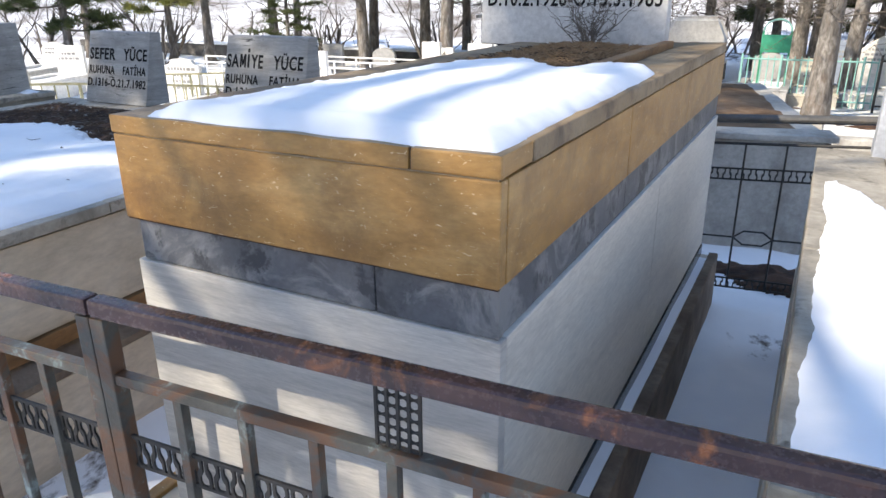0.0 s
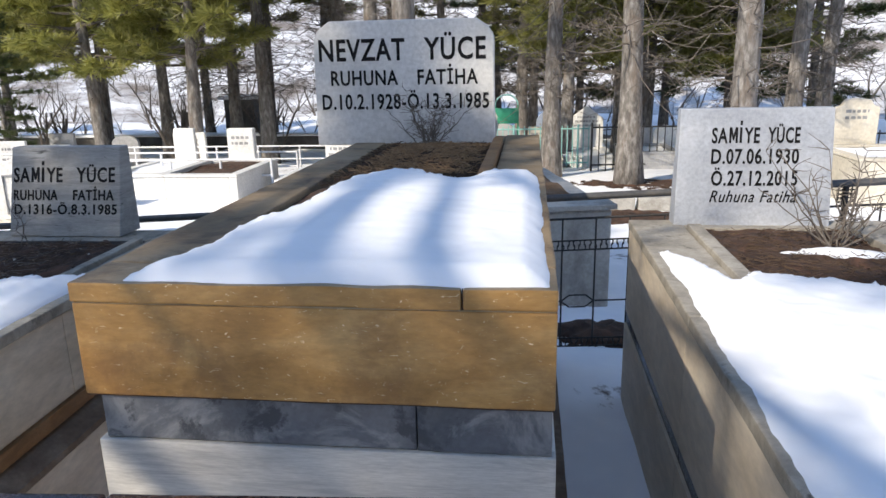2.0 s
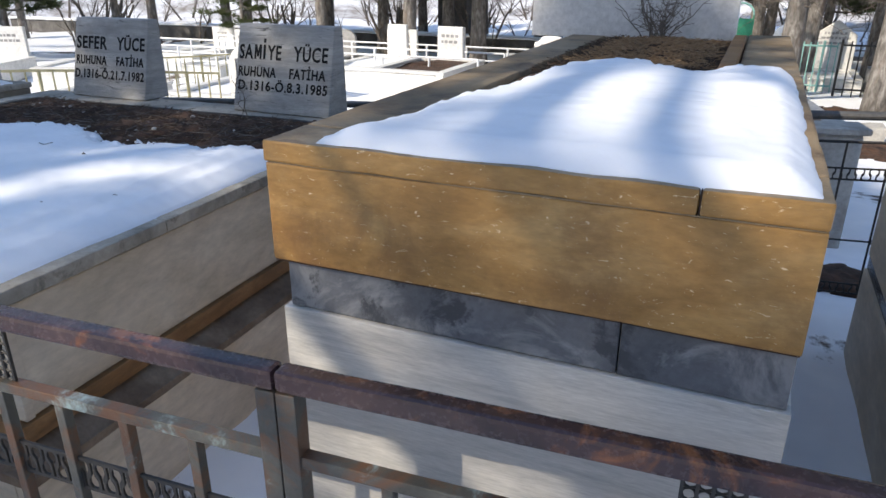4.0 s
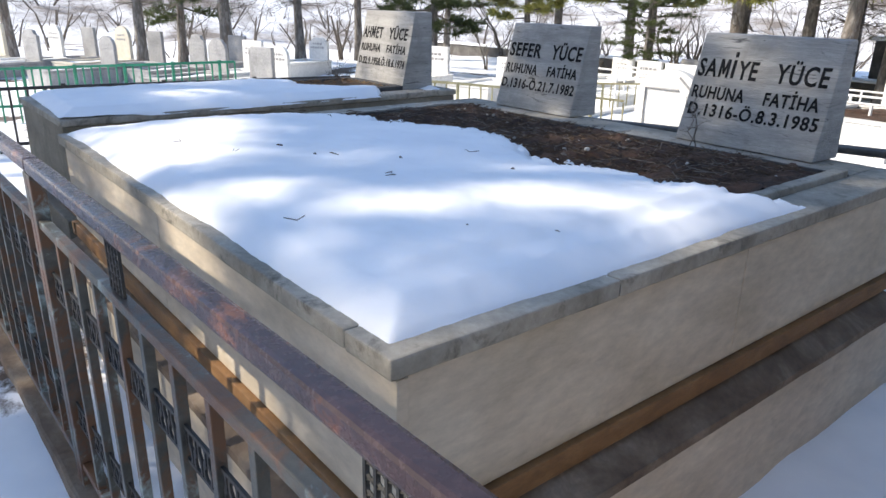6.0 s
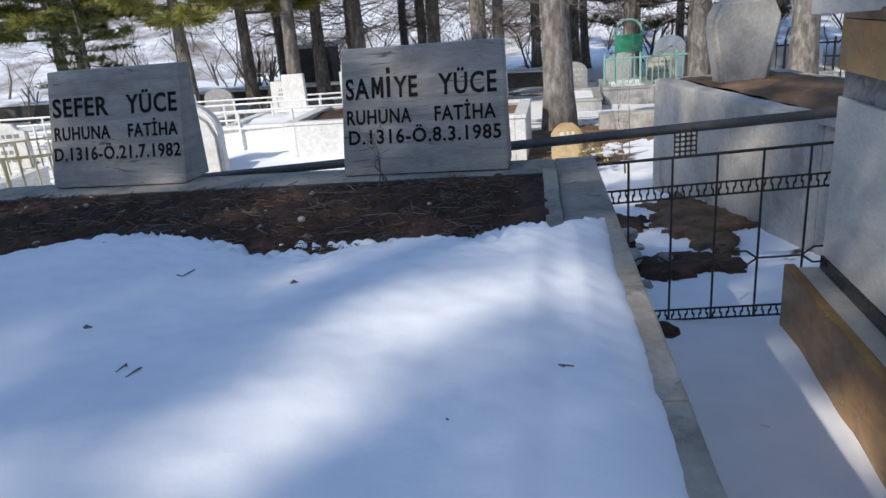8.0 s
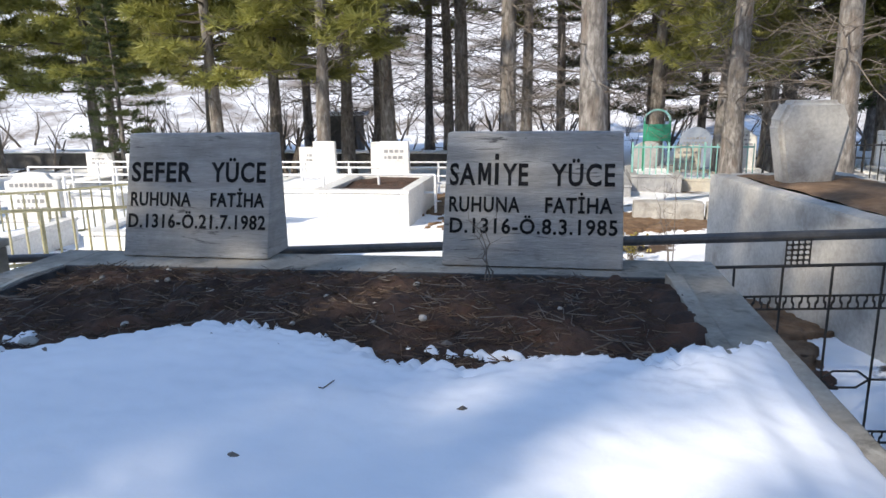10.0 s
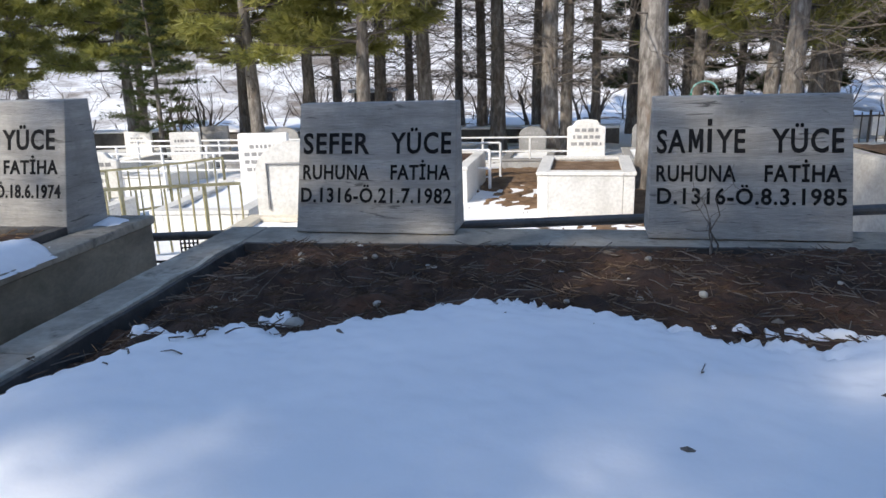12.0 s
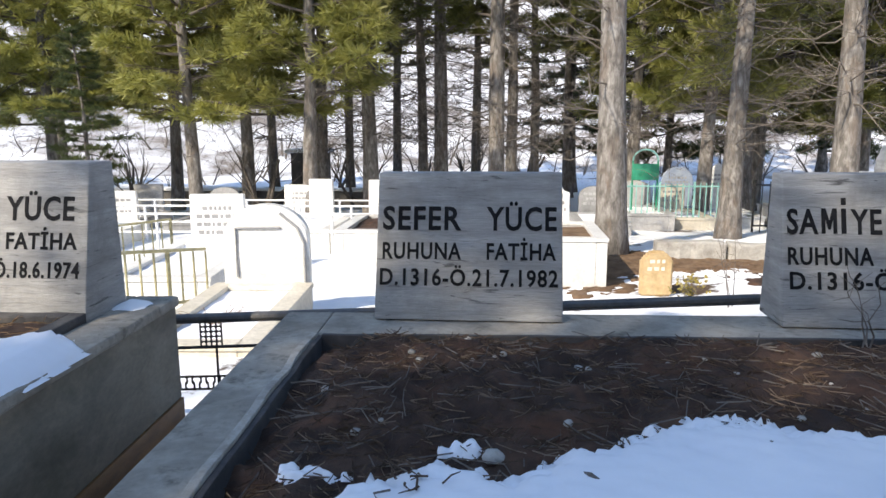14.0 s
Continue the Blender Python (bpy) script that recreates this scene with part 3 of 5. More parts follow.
for a, b in ((AY0 + 0.037, 2.45), (2.453, AY1 - 0.005)):
    part("white_side", box(AX1 - 0.026, AX1 + 0.004, a, b, 0.345, 1.009, 0.003), WHITE_SIDE, tomb)
    part("white_side", box(AX0 + 0.008, AX0 + 0.038, a, b, 0.345, 1.009, 0.003), WHITE_SIDE, tomb)
part("black_skirting", box(AX1 - 0.024, AX1 + 0.010, AY0 + 0.037, AY1 - 0.004, 0.282, 0.343, 0.003), BLACK_STONE, tomb)
part("black_skirting", box(AX0 + 0.002, AX0 + 0.036, AY0 + 0.037, AY1 - 0.004, 0.282, 0.343, 0.003), BLACK_STONE, tomb)
part("plinth", rough_box(-1.435, -0.385, 1.10, AY1 + 0.02, -0.06, 0.28, 0.3, 0.002, 0.006), BEIGE, tomb)
part("plinth_kerb", rough_box(-0.384, -0.338, 1.10, AY1 + 0.03, -0.06, 0.292, 0.12, 0.003, 0.006), LEDGE, tomb)
part("plinth_kerb", rough_box(-1.478, -1.436, 1.10, AY1 + 0.03, -0.06, 0.292, 0.12, 0.003, 0.006), YELLOW, tomb)
field("planting_soil", -1.21, -0.59, 1.25, 3.43, 0.02, lambda x, y: 1.335 + 0.012 * waves(x, y, 9, 21) + 0.006 * waves(x, y, 45, 22, 2) - 0.02 * smooth01((-1.14 - x) / 0.06), SOIL, tomb)


def snow_sheet(name, label, x0, x1, y0, y1, edge, base, thick, seed, step=0.011, soft=0.05):
    """Snow that lies inside edge(x, y) > 0, measured in metres from its border."""
    nx, ny = int((x1 - x0) / step), int((y1 - y0) / step)
    x, y = np.meshgrid(np.linspace(x0, x1, nx + 1), np.linspace(y0, y1, ny + 1))
    e = edge(x, y) + 0.026 + 0.008 * waves(x, y, 6, seed, 2) + 0.003 * waves(x, y, 30, seed + 1, 2) + 0.0015 * waves(x, y, 90, seed + 4, 2)
    up = np.clip(e / (soft * 1.8), 0, 1) ** 0.55
    b = base(x, y) if callable(base) else base
    z = b - 0.02 + (0.02 + thick * (0.72 + 0.28 * smooth01(e / 0.3))) * up + 0.007 * waves(x, y, 7, seed + 2, 3) * up + 0.0016 * waves(x, y, 50, seed + 3, 2) * up
    i = np.arange(x.size).reshape(x.shape)
    quads = np.stack([i[:-1, :-1], i[:-1, 1:], i[1:, 1:], i[1:, :-1]], -1).reshape(-1, 4)
    quads = quads[(e.ravel()[quads] > 0).any(1)]
    used, back = np.unique(quads, return_inverse=True)
    me = bpy.data.meshes.new(name)
    me.from_pydata(np.stack([x, y, z], -1).reshape(-1, 3)[used].tolist(), [], back.reshape(-1, 4).tolist())
    me.polygons.foreach_set("use_smooth", [True] * len(me.polygons))
    me.materials.append(SNOW)
    return tagged(new(name, me), label, "snow", kind="stuff")


def ragged(x, y, seed, size=1.0):
    """How far a thawing snow edge wanders over bare soil."""
    return size * (0.032 * waves(x, y, 14, seed, 2) + 0.022 * waves(x, y, 55, seed + 1, 2) + 0.024 * waves(x, y, 130, seed + 2, 2))


def tomb_snow_edge(x, y):
    left = x - np.interp(y, [1.12, 1.3, 2.25, 2.45], [-1.215, -1.18, -1.05, -0.98]) + ragged(x, y, 303, 0.5)
    far = np.interp(x, [-1.2, -1.05, -0.95, -0.85, -0.70, -0.66, -0.60, -0.46], [2.2, 2.28, 2.40, 2.33, 2.24, 2.22, 2.38, 2.34]) - y + ragged(x, y, 301)
    return np.minimum(np.minimum(left, far), np.minimum(y - 1.152, -0.460 - x))


snow_sheet("snow", "melting snow on top of the ochre tomb", -1.30, -0.433, 1.122, 2.55, tomb_snow_edge, 1.348, 0.038, 31, soft=0.03)
snow_sheet("snow", "strip of snow lying on the plinth of the ochre tomb", -0.437, -0.384, 1.15, 3.7, lambda x, y: np.minimum(-0.382 - x + 0.05, 0.5) - 0.03 * smooth01((y - 2.6) / 0.5), 0.282, 0.012, 35, soft=0.03)


# ---- the wide double tomb, turned a little ----
wide = thing("tomb", "wide low double tomb of beige travertine with a dark soil bed", "tomb", (-2.205, 1.090, 0), 2.2)
W, L = 2.528, 2.40
part("core", box(-W + 0.05, -0.05, 0.05, L - 0.05, 0.05, 0.78), CONCRETE, wide)
for a, b in ((-W + 0.008, -1.30), (-1.297, -0.012)):
    part("front_panel", box(a, b, 0.022, 0.05, 0.484, 0.818, 0.003), BEIGE, wide)
    part("back_panel", box(a, b, L - 0.05, L - 0.014, 0.484, 0.818, 0.003), BEIGE, wide)
for a, b in ((0.052, 1.22), (1.223, L - 0.052)):
    part("side_panel", box(-0.05, -0.022, a, b, 0.484, 0.818, 0.003), BEIGE, wide)
    part("side_panel", box(-W + 0.014, -W + 0.05, a, b, 0.484, 0.818, 0.003), BEIGE, wide)
for x0, x1, y0, y1 in ((-0.048, -0.004, 0.0, L), (-W + 0.004, -W + 0.048, 0.0, L), (-W + 0.05, -0.05, 0.003, 0.045), (-W + 0.05, -0.05, L - 0.045, L - 0.003)):
    part("ochre_trim", box(x0, x1, y0, y1, 0.421, 0.481, 0.004), OCHRE_TRIM, wide)
bm = rough_box(-W - 0.058, 0.058, -0.06, L + 0.045, 0.335, 0.418, 0.10, 0.003, 0.006)
for v in bm.verts:
    if v.co.z > 0.38:
        out_by = max(v.co.x + 0.004, -W + 0.004 - v.co.x, -v.co.y, v.co.y - L)
        v.co.z -= 0.052 * min(1, max(0, out_by / 0.05))
part("step", bm, LEDGE, wide, "sloping ledge stained brown")
for x0, x1, y0, y1 in ((-0.012, 0.052, -0.055, L + 0.04), (-W - 0.052, -W + 0.012, -0.055, L + 0.04), (-W + 0.014, -0.014, -0.055, 0.0), (-W + 0.014, -0.014, L - 0.02, L + 0.04)):
    for z0, z1 in ((-0.06, 0.332),):
        part("base_panel", box(x0, x1, y0, y1, z0, z1, 0.003), BEIGE, wide)
for k, (x0, x1, y0, y1) in enumerate(((-0.150, 0.0, 0.0, 0.62), (-0.150, 0.0, 0.623, L), (-W, -W + 0.150, 0.0, 1.15), (-W, -W + 0.150, 1.153, L), (-W + 0.152, -0.152, 0.0, 0.14), (-W + 0.152, -0.152, L - 0.25, L))):
    part("cap", rough_box(x0, x1, y0, y1, 0.828, 0.871, 0.05, 0.0014, 0.006, seed=k * 3), CAP, wide)
part("inner_kerb", rough_box(-0.200, -0.152, 1.25, L - 0.26, 0.80, 0.893, 0.05, 0.003, 0.006), CAP, wide)
part("mortar_edge", rough_box(-W + 0.130, -W + 0.1495, 0.9, L - 0.25, 0.860, 0.8755, 0.03, 0.005, 0.003), CAP_PALE, wide)
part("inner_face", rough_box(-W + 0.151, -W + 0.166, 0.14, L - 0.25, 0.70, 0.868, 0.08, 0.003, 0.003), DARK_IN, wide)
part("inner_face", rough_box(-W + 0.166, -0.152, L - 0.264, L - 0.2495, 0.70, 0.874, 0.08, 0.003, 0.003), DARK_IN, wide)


def wide_soil(x, y):
    return 0.882 + 0.012 * waves(x, y, 7, 41) + 0.020 * waves(x, y, 30, 42, 3) + 0.006 * waves(x, y, 85, 43, 2) - 0.055 * smooth01((-W + 0.36 - x) / 0.22) - 0.02 * smooth01((y - L + 0.42) / 0.15)


field("planting_soil", -W + 0.155, -0.19, 0.13, L - 0.255, 0.016, wide_soil, SOIL, wide)


def wide_snow_edge(x, y):
    xs = [-4.80, -4.50, -4.43, -4.35, -4.24, -4.07, -3.97, -3.73, -3.60, -3.43, -3.19, -2.99, -2.93, -2.75, -2.55, -2.44, -2.36, -2.25]
    ys = [1.35, 1.75, 2.05, 2.20, 2.31, 2.25, 2.36, 2.53, 2.51, 2.45, 2.34, 2.27, 2.39, 2.41, 2.43, 2.50, 2.60, 2.62]
    far = np.interp(x, xs, ys) - y + ragged(x, y, 305, 1.3)
    left = x - (-4.655 + 0.07 * (y - 1.1))
    right = (-2.272 - 0.038 * (y - 1.1)) - x
    return np.minimum(np.minimum(far, left), np.minimum(right, y - (1.142 + 0.036 * (x + 2.2))))


def wide_base(x, y):
    inner = smooth01((x + 4.62) / 0.1) * smooth01((-2.42 - x) / 0.06) * smooth01((y - 1.2) / 0.15)
    return 0.880 + 0.012 * inner


snow_sheet("snow", "smooth blue-white snow sheet on the double tomb", -4.80, -2.215, 0.99, 2.72, wide_snow_edge, wide_base, 0.045, 51)

for cx, cy, rx, ry in ((-2.86, 2.45, 0.05, 0.012),):
    snow_sheet("snow", "thin leftover patch of snow on the soil bed", cx - rx * 1.4, cx + rx * 1.4, cy - ry * 1.6, cy + ry * 1.6, lambda x, y: ry * (1 - np.hypot((x - cx) / rx, (y - cy) / ry)) - 0.03, 0.889, 0.006, 57, step=0.005, soft=0.012)

# ---- the tomb behind the double one ----
third = thing("tomb", "narrow grey travertine tomb with snow and soil on top", "tomb", (-5.200, 1.075, 0), 2.8)
W3, L3 = 1.03, 2.56
part("core", box(-W3 + 0.04, -0.04, 0.04, L3 - 0.04, -0.3, 0.79), CONCRETE, third)
for x0, x1, y0, y1 in ((-0.04, -0.012, 0.012, L3 - 0.012), (-W3 + 0.012, -W3 + 0.04, 0.012, L3 - 0.012), (-W3 + 0.042, -0.042, 0.012, 0.04), (-W3 + 0.042, -0.042, L3 - 0.04, L3 - 0.012)):
    part("panel", box(x0, x1, y0, y1, 0.46, 0.818, 0.003), BEIGE_OLD_SHADED, third)
    part("lower_band", box(x0 - 0.006, x1 + 0.006, y0 - 0.006, y1 + 0.006, 0.36, 0.457, 0.004), OCHRE_TRIM, third)
part("step", rough_box(-W3 - 0.04, 0.04, -0.04, L3 + 0.02, -0.3, 0.357, 0.25, 0.003, 0.008), BEIGE_OLD_SHADED, third)
for k, (x0, x1, y0, y1) in enumerate(((-0.16, 0.0, 0.0, L3), (-W3, -W3 + 0.16, 0.0, L3), (-W3 + 0.162, -0.162, 0.0, 0.15), (-W3 + 0.162, -0.162, L3 - 0.34, L3))):
    part("cap", rough_box(x0, x1, y0, y1, 0.82, 0.858, 0.05, 0.0016, 0.010, seed=k * 5 + 1), CAP, third)
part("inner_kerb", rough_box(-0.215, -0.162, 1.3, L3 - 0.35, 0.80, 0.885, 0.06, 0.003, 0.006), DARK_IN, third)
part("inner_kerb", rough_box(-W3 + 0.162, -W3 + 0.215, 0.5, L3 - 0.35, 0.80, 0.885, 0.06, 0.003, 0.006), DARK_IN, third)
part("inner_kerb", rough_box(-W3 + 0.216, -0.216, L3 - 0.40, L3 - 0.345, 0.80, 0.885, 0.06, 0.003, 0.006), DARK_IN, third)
field("planting_soil", -W3 + 0.16, -0.16, 0.14, L3 - 0.34, 0.02, lambda x, y: 0.862 + 0.01 * waves(x, y, 8, 61) + 0.006 * waves(x, y, 40, 62, 2), SOIL, third)


def third_snow_edge(x, y):
    far = np.interp(x, [-6.2, -6.0, -5.8, -5.6, -5.45, -5.3], [2.55, 2.72, 2.66, 2.86, 3.05, 2.95]) - y + ragged(x, y, 307)
    ax = -5.225 - 0.05 * (y - 1.08)
    return np.minimum(np.minimum(far, ax - x), np.minimum(x - ax + 0.98, y - 1.10))


snow_sheet("snow", "snow covering the narrow grey tomb", -6.30, -5.215, 1.085, 3.15, third_snow_edge, 0.866, 0.045, 71)
snow_sheet("snow", "small heap of snow behind the grey headstone", -5.50, -5.36, 3.40, 3.58, lambda x, y: 0.07 - np.hypot((x + 5.42) * 1.2, y - 3.47), 0.86, 0.04, 75, soft=0.06)

# ---- the tomb with the blue-grey headstone ----
blue = thing("tomb", "beige tomb with a wide rim, black band and rose bed", "tomb", (0.028, 1.03, 0), 0)
W4, L4 = 1.17, 2.43
part("core", box(0.03, W4 - 0.03, 0.03, L4 - 0.03, 0.02, 0.90), CONCRETE, blue)
for a, b in ((0.0, 1.1), (1.103, L4)):
    part("side_panel", box(0.0, 0.03, a, b, 0.47, 0.905, 0.003), BEIGE, blue)
    part("side_panel", box(W4 - 0.03, W4, a, b, 0.47, 0.905, 0.003), BEIGE, blue)
    part("black_band", box(0.006, 0.036, a, b, 0.405, 0.467, 0.002), BLACK_STONE, blue)
    part("lower_panel", box(-0.004, 0.028, a, b, -0.06, 0.402, 0.003), BEIGE, blue)
part("front_panel", box(0.032, W4 - 0.032, 0.002, 0.03, 0.0, 0.905, 0.003), BEIGE, blue)
part("back_panel", box(0.032, W4 - 0.032, L4 - 0.03, L4 - 0.002, 0.0, 0.905, 0.003), BEIGE, blue)
for k, (x0, x1, y0, y1) in enumerate(((-0.006, 0.235, 0.0, 1.05), (-0.006, 0.235, 1.053, L4 + 0.004), (W4 - 0.17, W4 + 0.006, 0.0, L4 + 0.004), (0.237, W4 - 0.172, 0.0, 0.16), (0.237, W4 - 0.172, L4 - 0.17, L4 + 0.004))):
    part("cap", rough_box(x0, x1, y0, y1, 0.907, 0.950, 0.05, 0.003, 0.007, seed=k * 7 + 2), CAP, blue)
part("inner_kerb", rough_box(0.237, 0.300, 0.16, L4 - 0.172, 0.88, 0.972, 0.06, 0.003, 0.006), CAP, blue)
part("inner_kerb", rough_box(W4 - 0.225, W4 - 0.172, 0.16, L4 - 0.172, 0.88, 0.972, 0.06, 0.003, 0.006), CAP, blue)
field("planting_soil", 0.29, W4 - 0.22, 0.15, L4 - 0.16, 0.02, lambda x, y: 0.945 + 0.012 * waves(x, y, 8, 81) + 0.007 * waves(x, y, 40, 82, 2), SOIL, blue)


def blue_snow_edge(x, y):
    far = np.interp(x, [0.05, 0.12, 0.26, 0.33, 0.5, 0.7, 0.9, 1.1], [2.86, 2.80, 2.45, 2.50, 2.42, 2.36, 2.40, 2.5]) - y + ragged(x, y, 309)
    return np.minimum(np.minimum(far, x - (0.066 - 0.02 * smooth01((2.5 - y) / 1.2))), np.minimum(1.15 - x, y - 1.06))


snow_sheet("snow", "wet snow on the tomb with the blue-grey headstone", 0.04, 1.19, 1.045, 3.0, blue_snow_edge, lambda x, y: 0.950 + 0.022 * smooth01((x - 0.24) / 0.05), 0.030, 83)
snow_sheet("snow", "leftover snow beside the rose bed", 0.45, 0.98, 2.75, 3.0, lambda x, y: 0.07 - np.hypot((x - 0.74) / 2.6, y - 2.86), 0.952, 0.02, 87, soft=0.04)


# ---- fences ----
def wavy_band(bm, s0, s1, z0, z1, pitch=0.0205, thick=0.0025, amp=0.0045, bars=True):
    """Upright sinuous strips in pairs between two thin bars."""
    n = int((s1 - s0) / pitch)
    for i in range(n):
        c = s0 + (i + 0.5) * (s1 - s0) / n
        sign = 1 if i % 2 else -1
        rows = []
        for k in range(7):
            f = k / 6
            x = c + sign * amp * math.sin(2 * math.pi * f)
            wdt = 0.0042 + 0.0022 * math.cos(4 * math.pi * f)
            rows.append([bm.verts.new((x + dx, dy, z0 + f * (z1 - z0))) for dx, dy in ((-wdt, -thick), (wdt, -thick), (wdt, thick), (-wdt, thick))])
        for r, q in zip(rows, rows[1:]):
            for k in range(4):
                bm.faces.new((r[k], r[(k + 1) % 4], q[(k + 1) % 4], q[k]))
    if bars:
        add_box(bm, s0, s1, -0.003, 0.003, z1 - 0.004, z1 + 0.004, 0)
        add_box(bm, s0, s1, -0.003, 0.003, z0 - 0.004, z0 + 0.004, 0)
    return bm


def ring_panel(x0, x1, z0, z1, cols=4, rows=6):
    """A small openwork panel of touching rings."""
    bm = bmesh.new()
    w, h = (x1 - x0) / cols, (z1 - z0) / rows
    r = min(w, h) * 0.5
    for i in range(cols):
        for j in range(rows):
            c = Vector((x0 + (i + 0.5) * w, 0, z0 + (j + 0.5) * h))
            pts = [c + Vector((math.cos(a) * w * 0.5, 0, math.sin(a) * h * 0.5)) for a in [k * math.pi / 4 for k in range(9)]]
            add_tube(bm, pts, [0.0026] * 9, 4, False)
        add_box(bm, x0 + i * w - 0.0025, x0 + i * w + 0.0025, -0.003, 0.003, z0, z1, 0)
    add_box(bm, x1 - 0.0025, x1 + 0.0025, -0.003, 0.003, z0, z1, 0)
    return bm


front = thing("fence", "rusty purple-brown iron fence with wavy ornament bands, flaking paint", "fence", (0, 0.970, 0), math.degrees(math.atan(0.068)))
POSTS = (-7.80, -5.60, -3.395, -1.185, 1.05)
for a, b in zip(POSTS, POSTS[1:]):
    s0, s1 = a + 0.005, b - 0.005
    bm = rough_box(s0 - 0.003, s1 + 0.003, -0.019, 0.019, 1.004, 1.041, 0.12, 0.0012, 0.008)
    part("top_rail", bm, RUST, front, "purple-brown top rail with rust patches")
    part("second_rail", box(s0 + 0.02, s1 - 0.02, -0.013, 0.013, 0.858, 0.882, 0.003), TEAL_PAINT, front)
    part("bottom_rail", box(s0 + 0.02, s1 - 0.02, -0.013, 0.013, 0.10, 0.124, 0.003), TEAL_PAINT, front)
    for s in (s0 + 0.014, s1 - 0.014):
        part("post", box(s - 0.018, s + 0.018, -0.018, 0.018, -0.35, 1.002, 0.003), TEAL_PAINT, front, "square post with worn green paint")
    n = 13
    bal = None
    for i in range(1, n + 1):
        s = s0 + 0.03 + (s1 - s0 - 0.06) * i / (n + 1)
        if bal is None:
            bal = mesh_of("baluster", box(-0.0105, 0.0105, -0.0105, 0.0105, 0.125, 0.857, 0.002), TEAL_PAINT)
        ob = new("baluster", bal)
        ob.parent = front
        ob.location = (s, 0, 0)
    part("ornament_band", wavy_band(bmesh.new(), s0 + 0.035, s1 - 0.035, 0.662, 0.732), IRON, front, "rusty band of wavy iron strips")
    part("ornament_band", wavy_band(bmesh.new(), s0 + 0.035, s1 - 0.035, 0.26, 0.33), IRON, front, "rusty band of wavy iron strips")
    for f in (0.296, 0.71):
        s = s0 + (s1 - s0) * f
        part("ring_panel", ring_panel(s - 0.04, s + 0.04, 0.883, 1.004), IRON, front, "openwork panel of small rings")
base_kerb = thing("fence_kerb", "low dirty concrete kerb under the iron fence", "kerb", (0, 0.970, 0), math.degrees(math.atan(0.068)), kind="structure")
part("kerb", rough_box(-7.9, 1.2, -0.05, 0.05, -0.45, 0.035, 0.12, 0.012, 0.012), LEDGE, base_kerb)

back = thing("fence", "thin black iron fence with a grey top rail behind the tombs", "fence", (0, 3.835, 0))
SLOPE = 0.055


def slope_verts(bm):
    for v in bm.verts:
        v.co.z += SLOPE * v.co.x
    return bm


BX0, BX1 = -7.9, 1.75
bm = bmesh.new()
add_tube(bm, [(BX0, 0, 1.005), (BX1, 0, 1.005)], [0.021, 0.021], 12)
part("top_rail", slope_verts(bm), RAIL_GREY, back, "grey painted tube rail")
for z, r in ((0.882, 0.007),):
    bm = bmesh.new()
    add_tube(bm, [(BX0, 0, z), (BX1, 0, z)], [r, r], 6)
    part("second_rail", slope_verts(bm), IRON, back)
x = BX0 + 0.03
k = 0
while x < BX1:
    bm = bmesh.new()
    thick = 0.015 if k % 11 == 5 else 0.0055
    add_tube(bm, [(x, 0, -0.35 if k % 11 == 5 else 0.11), (x, 0, 0.99 if k % 11 == 5 else 0.882)], [thick, thick], 5)
    part("post" if k % 11 == 5 else "baluster", slope_verts(bm), IRON, back)
    bm = bmesh.new()
    c, w = 0.392, 0.185
    for sgn in (1, -1):
        add_tube(bm, [(x, 0.008, c), (x + w * 0.25, 0.008, c + sgn * 0.036), (x + w * 0.75, 0.008, c + sgn * 0.036), (x + w, 0.008, c)], [0.005] * 4, 5)
    if k % 2:
        part("hexagon_bar", slope_verts(bm), IRON, back)
    else:
        bm.free()
        bm = bmesh.new()
        add_tube(bm, [(x, 0.008, c), (x + w, 0.008, c)], [0.005] * 2, 5)
        part("hexagon_bar", slope_verts(bm), IRON, back)
    x += 0.185
    k += 1
part("ornament_band", slope_verts(wavy_band(bmesh.new(), BX0, BX1, 0.70, 0.755, 0.03)), IRON, back, "black band of wavy iron strips")
part("ornament_band", slope_verts(wavy_band(bmesh.new(), BX0, BX1, 0.115, 0.165, 0.03)), IRON, back, "black band of wavy iron strips")
for x in (-5.30, -1.90, -0.6, 1.2):
    part("ring_panel", slope_verts(ring_panel(x - 0.045, x + 0.045, 0.884, 0.99, 4, 5)), IRON, back, "openwork panel of small rings")


def rail_fence(name, label, x0, y0, x1, y1, height, spacing, material, rails=(0.15, 0.9), rod=0.011, sunk=0.1, posts=6, group=""):
    """A plain fence of rods between two places on the ground."""
    ob = thing(name, label, "fence", group=group)
    length = math.hypot(x1 - x0, y1 - y0)
    n = max(2, int(length / spacing))
    z = lambda f: float(ground_z(np.array(x0 + (x1 - x0) * f), np.array(y0 + (y1 - y0) * f)))
    for r in rails:
        bm = bmesh.new()
        pts = [(x0 + (x1 - x0) * f, y0 + (y1 - y0) * f, z(f) + height * r) for f in np.linspace(0, 1, 5)]
        add_tube(bm, pts, [rod * 1.5] * 5, 6)
        part("rail", bm, material, ob)
    for i in range(n + 1):
        f = i / n
        bm = bmesh.new()
        thick = rod * (1.9 if i % posts == 0 else 1)
        add_tube(bm, [(x0 + (x1 - x0) * f, y0 + (y1 - y0) * f, z(f) - sunk), (x0 + (x1 - x0) * f, y0 + (y1 - y0) * f, z(f) + height * (1.0 if i % posts == 0 else 0.97))], [thick, thick], 5)
        part("post" if i % posts == 0 else "rod", bm, material, ob)
    return ob


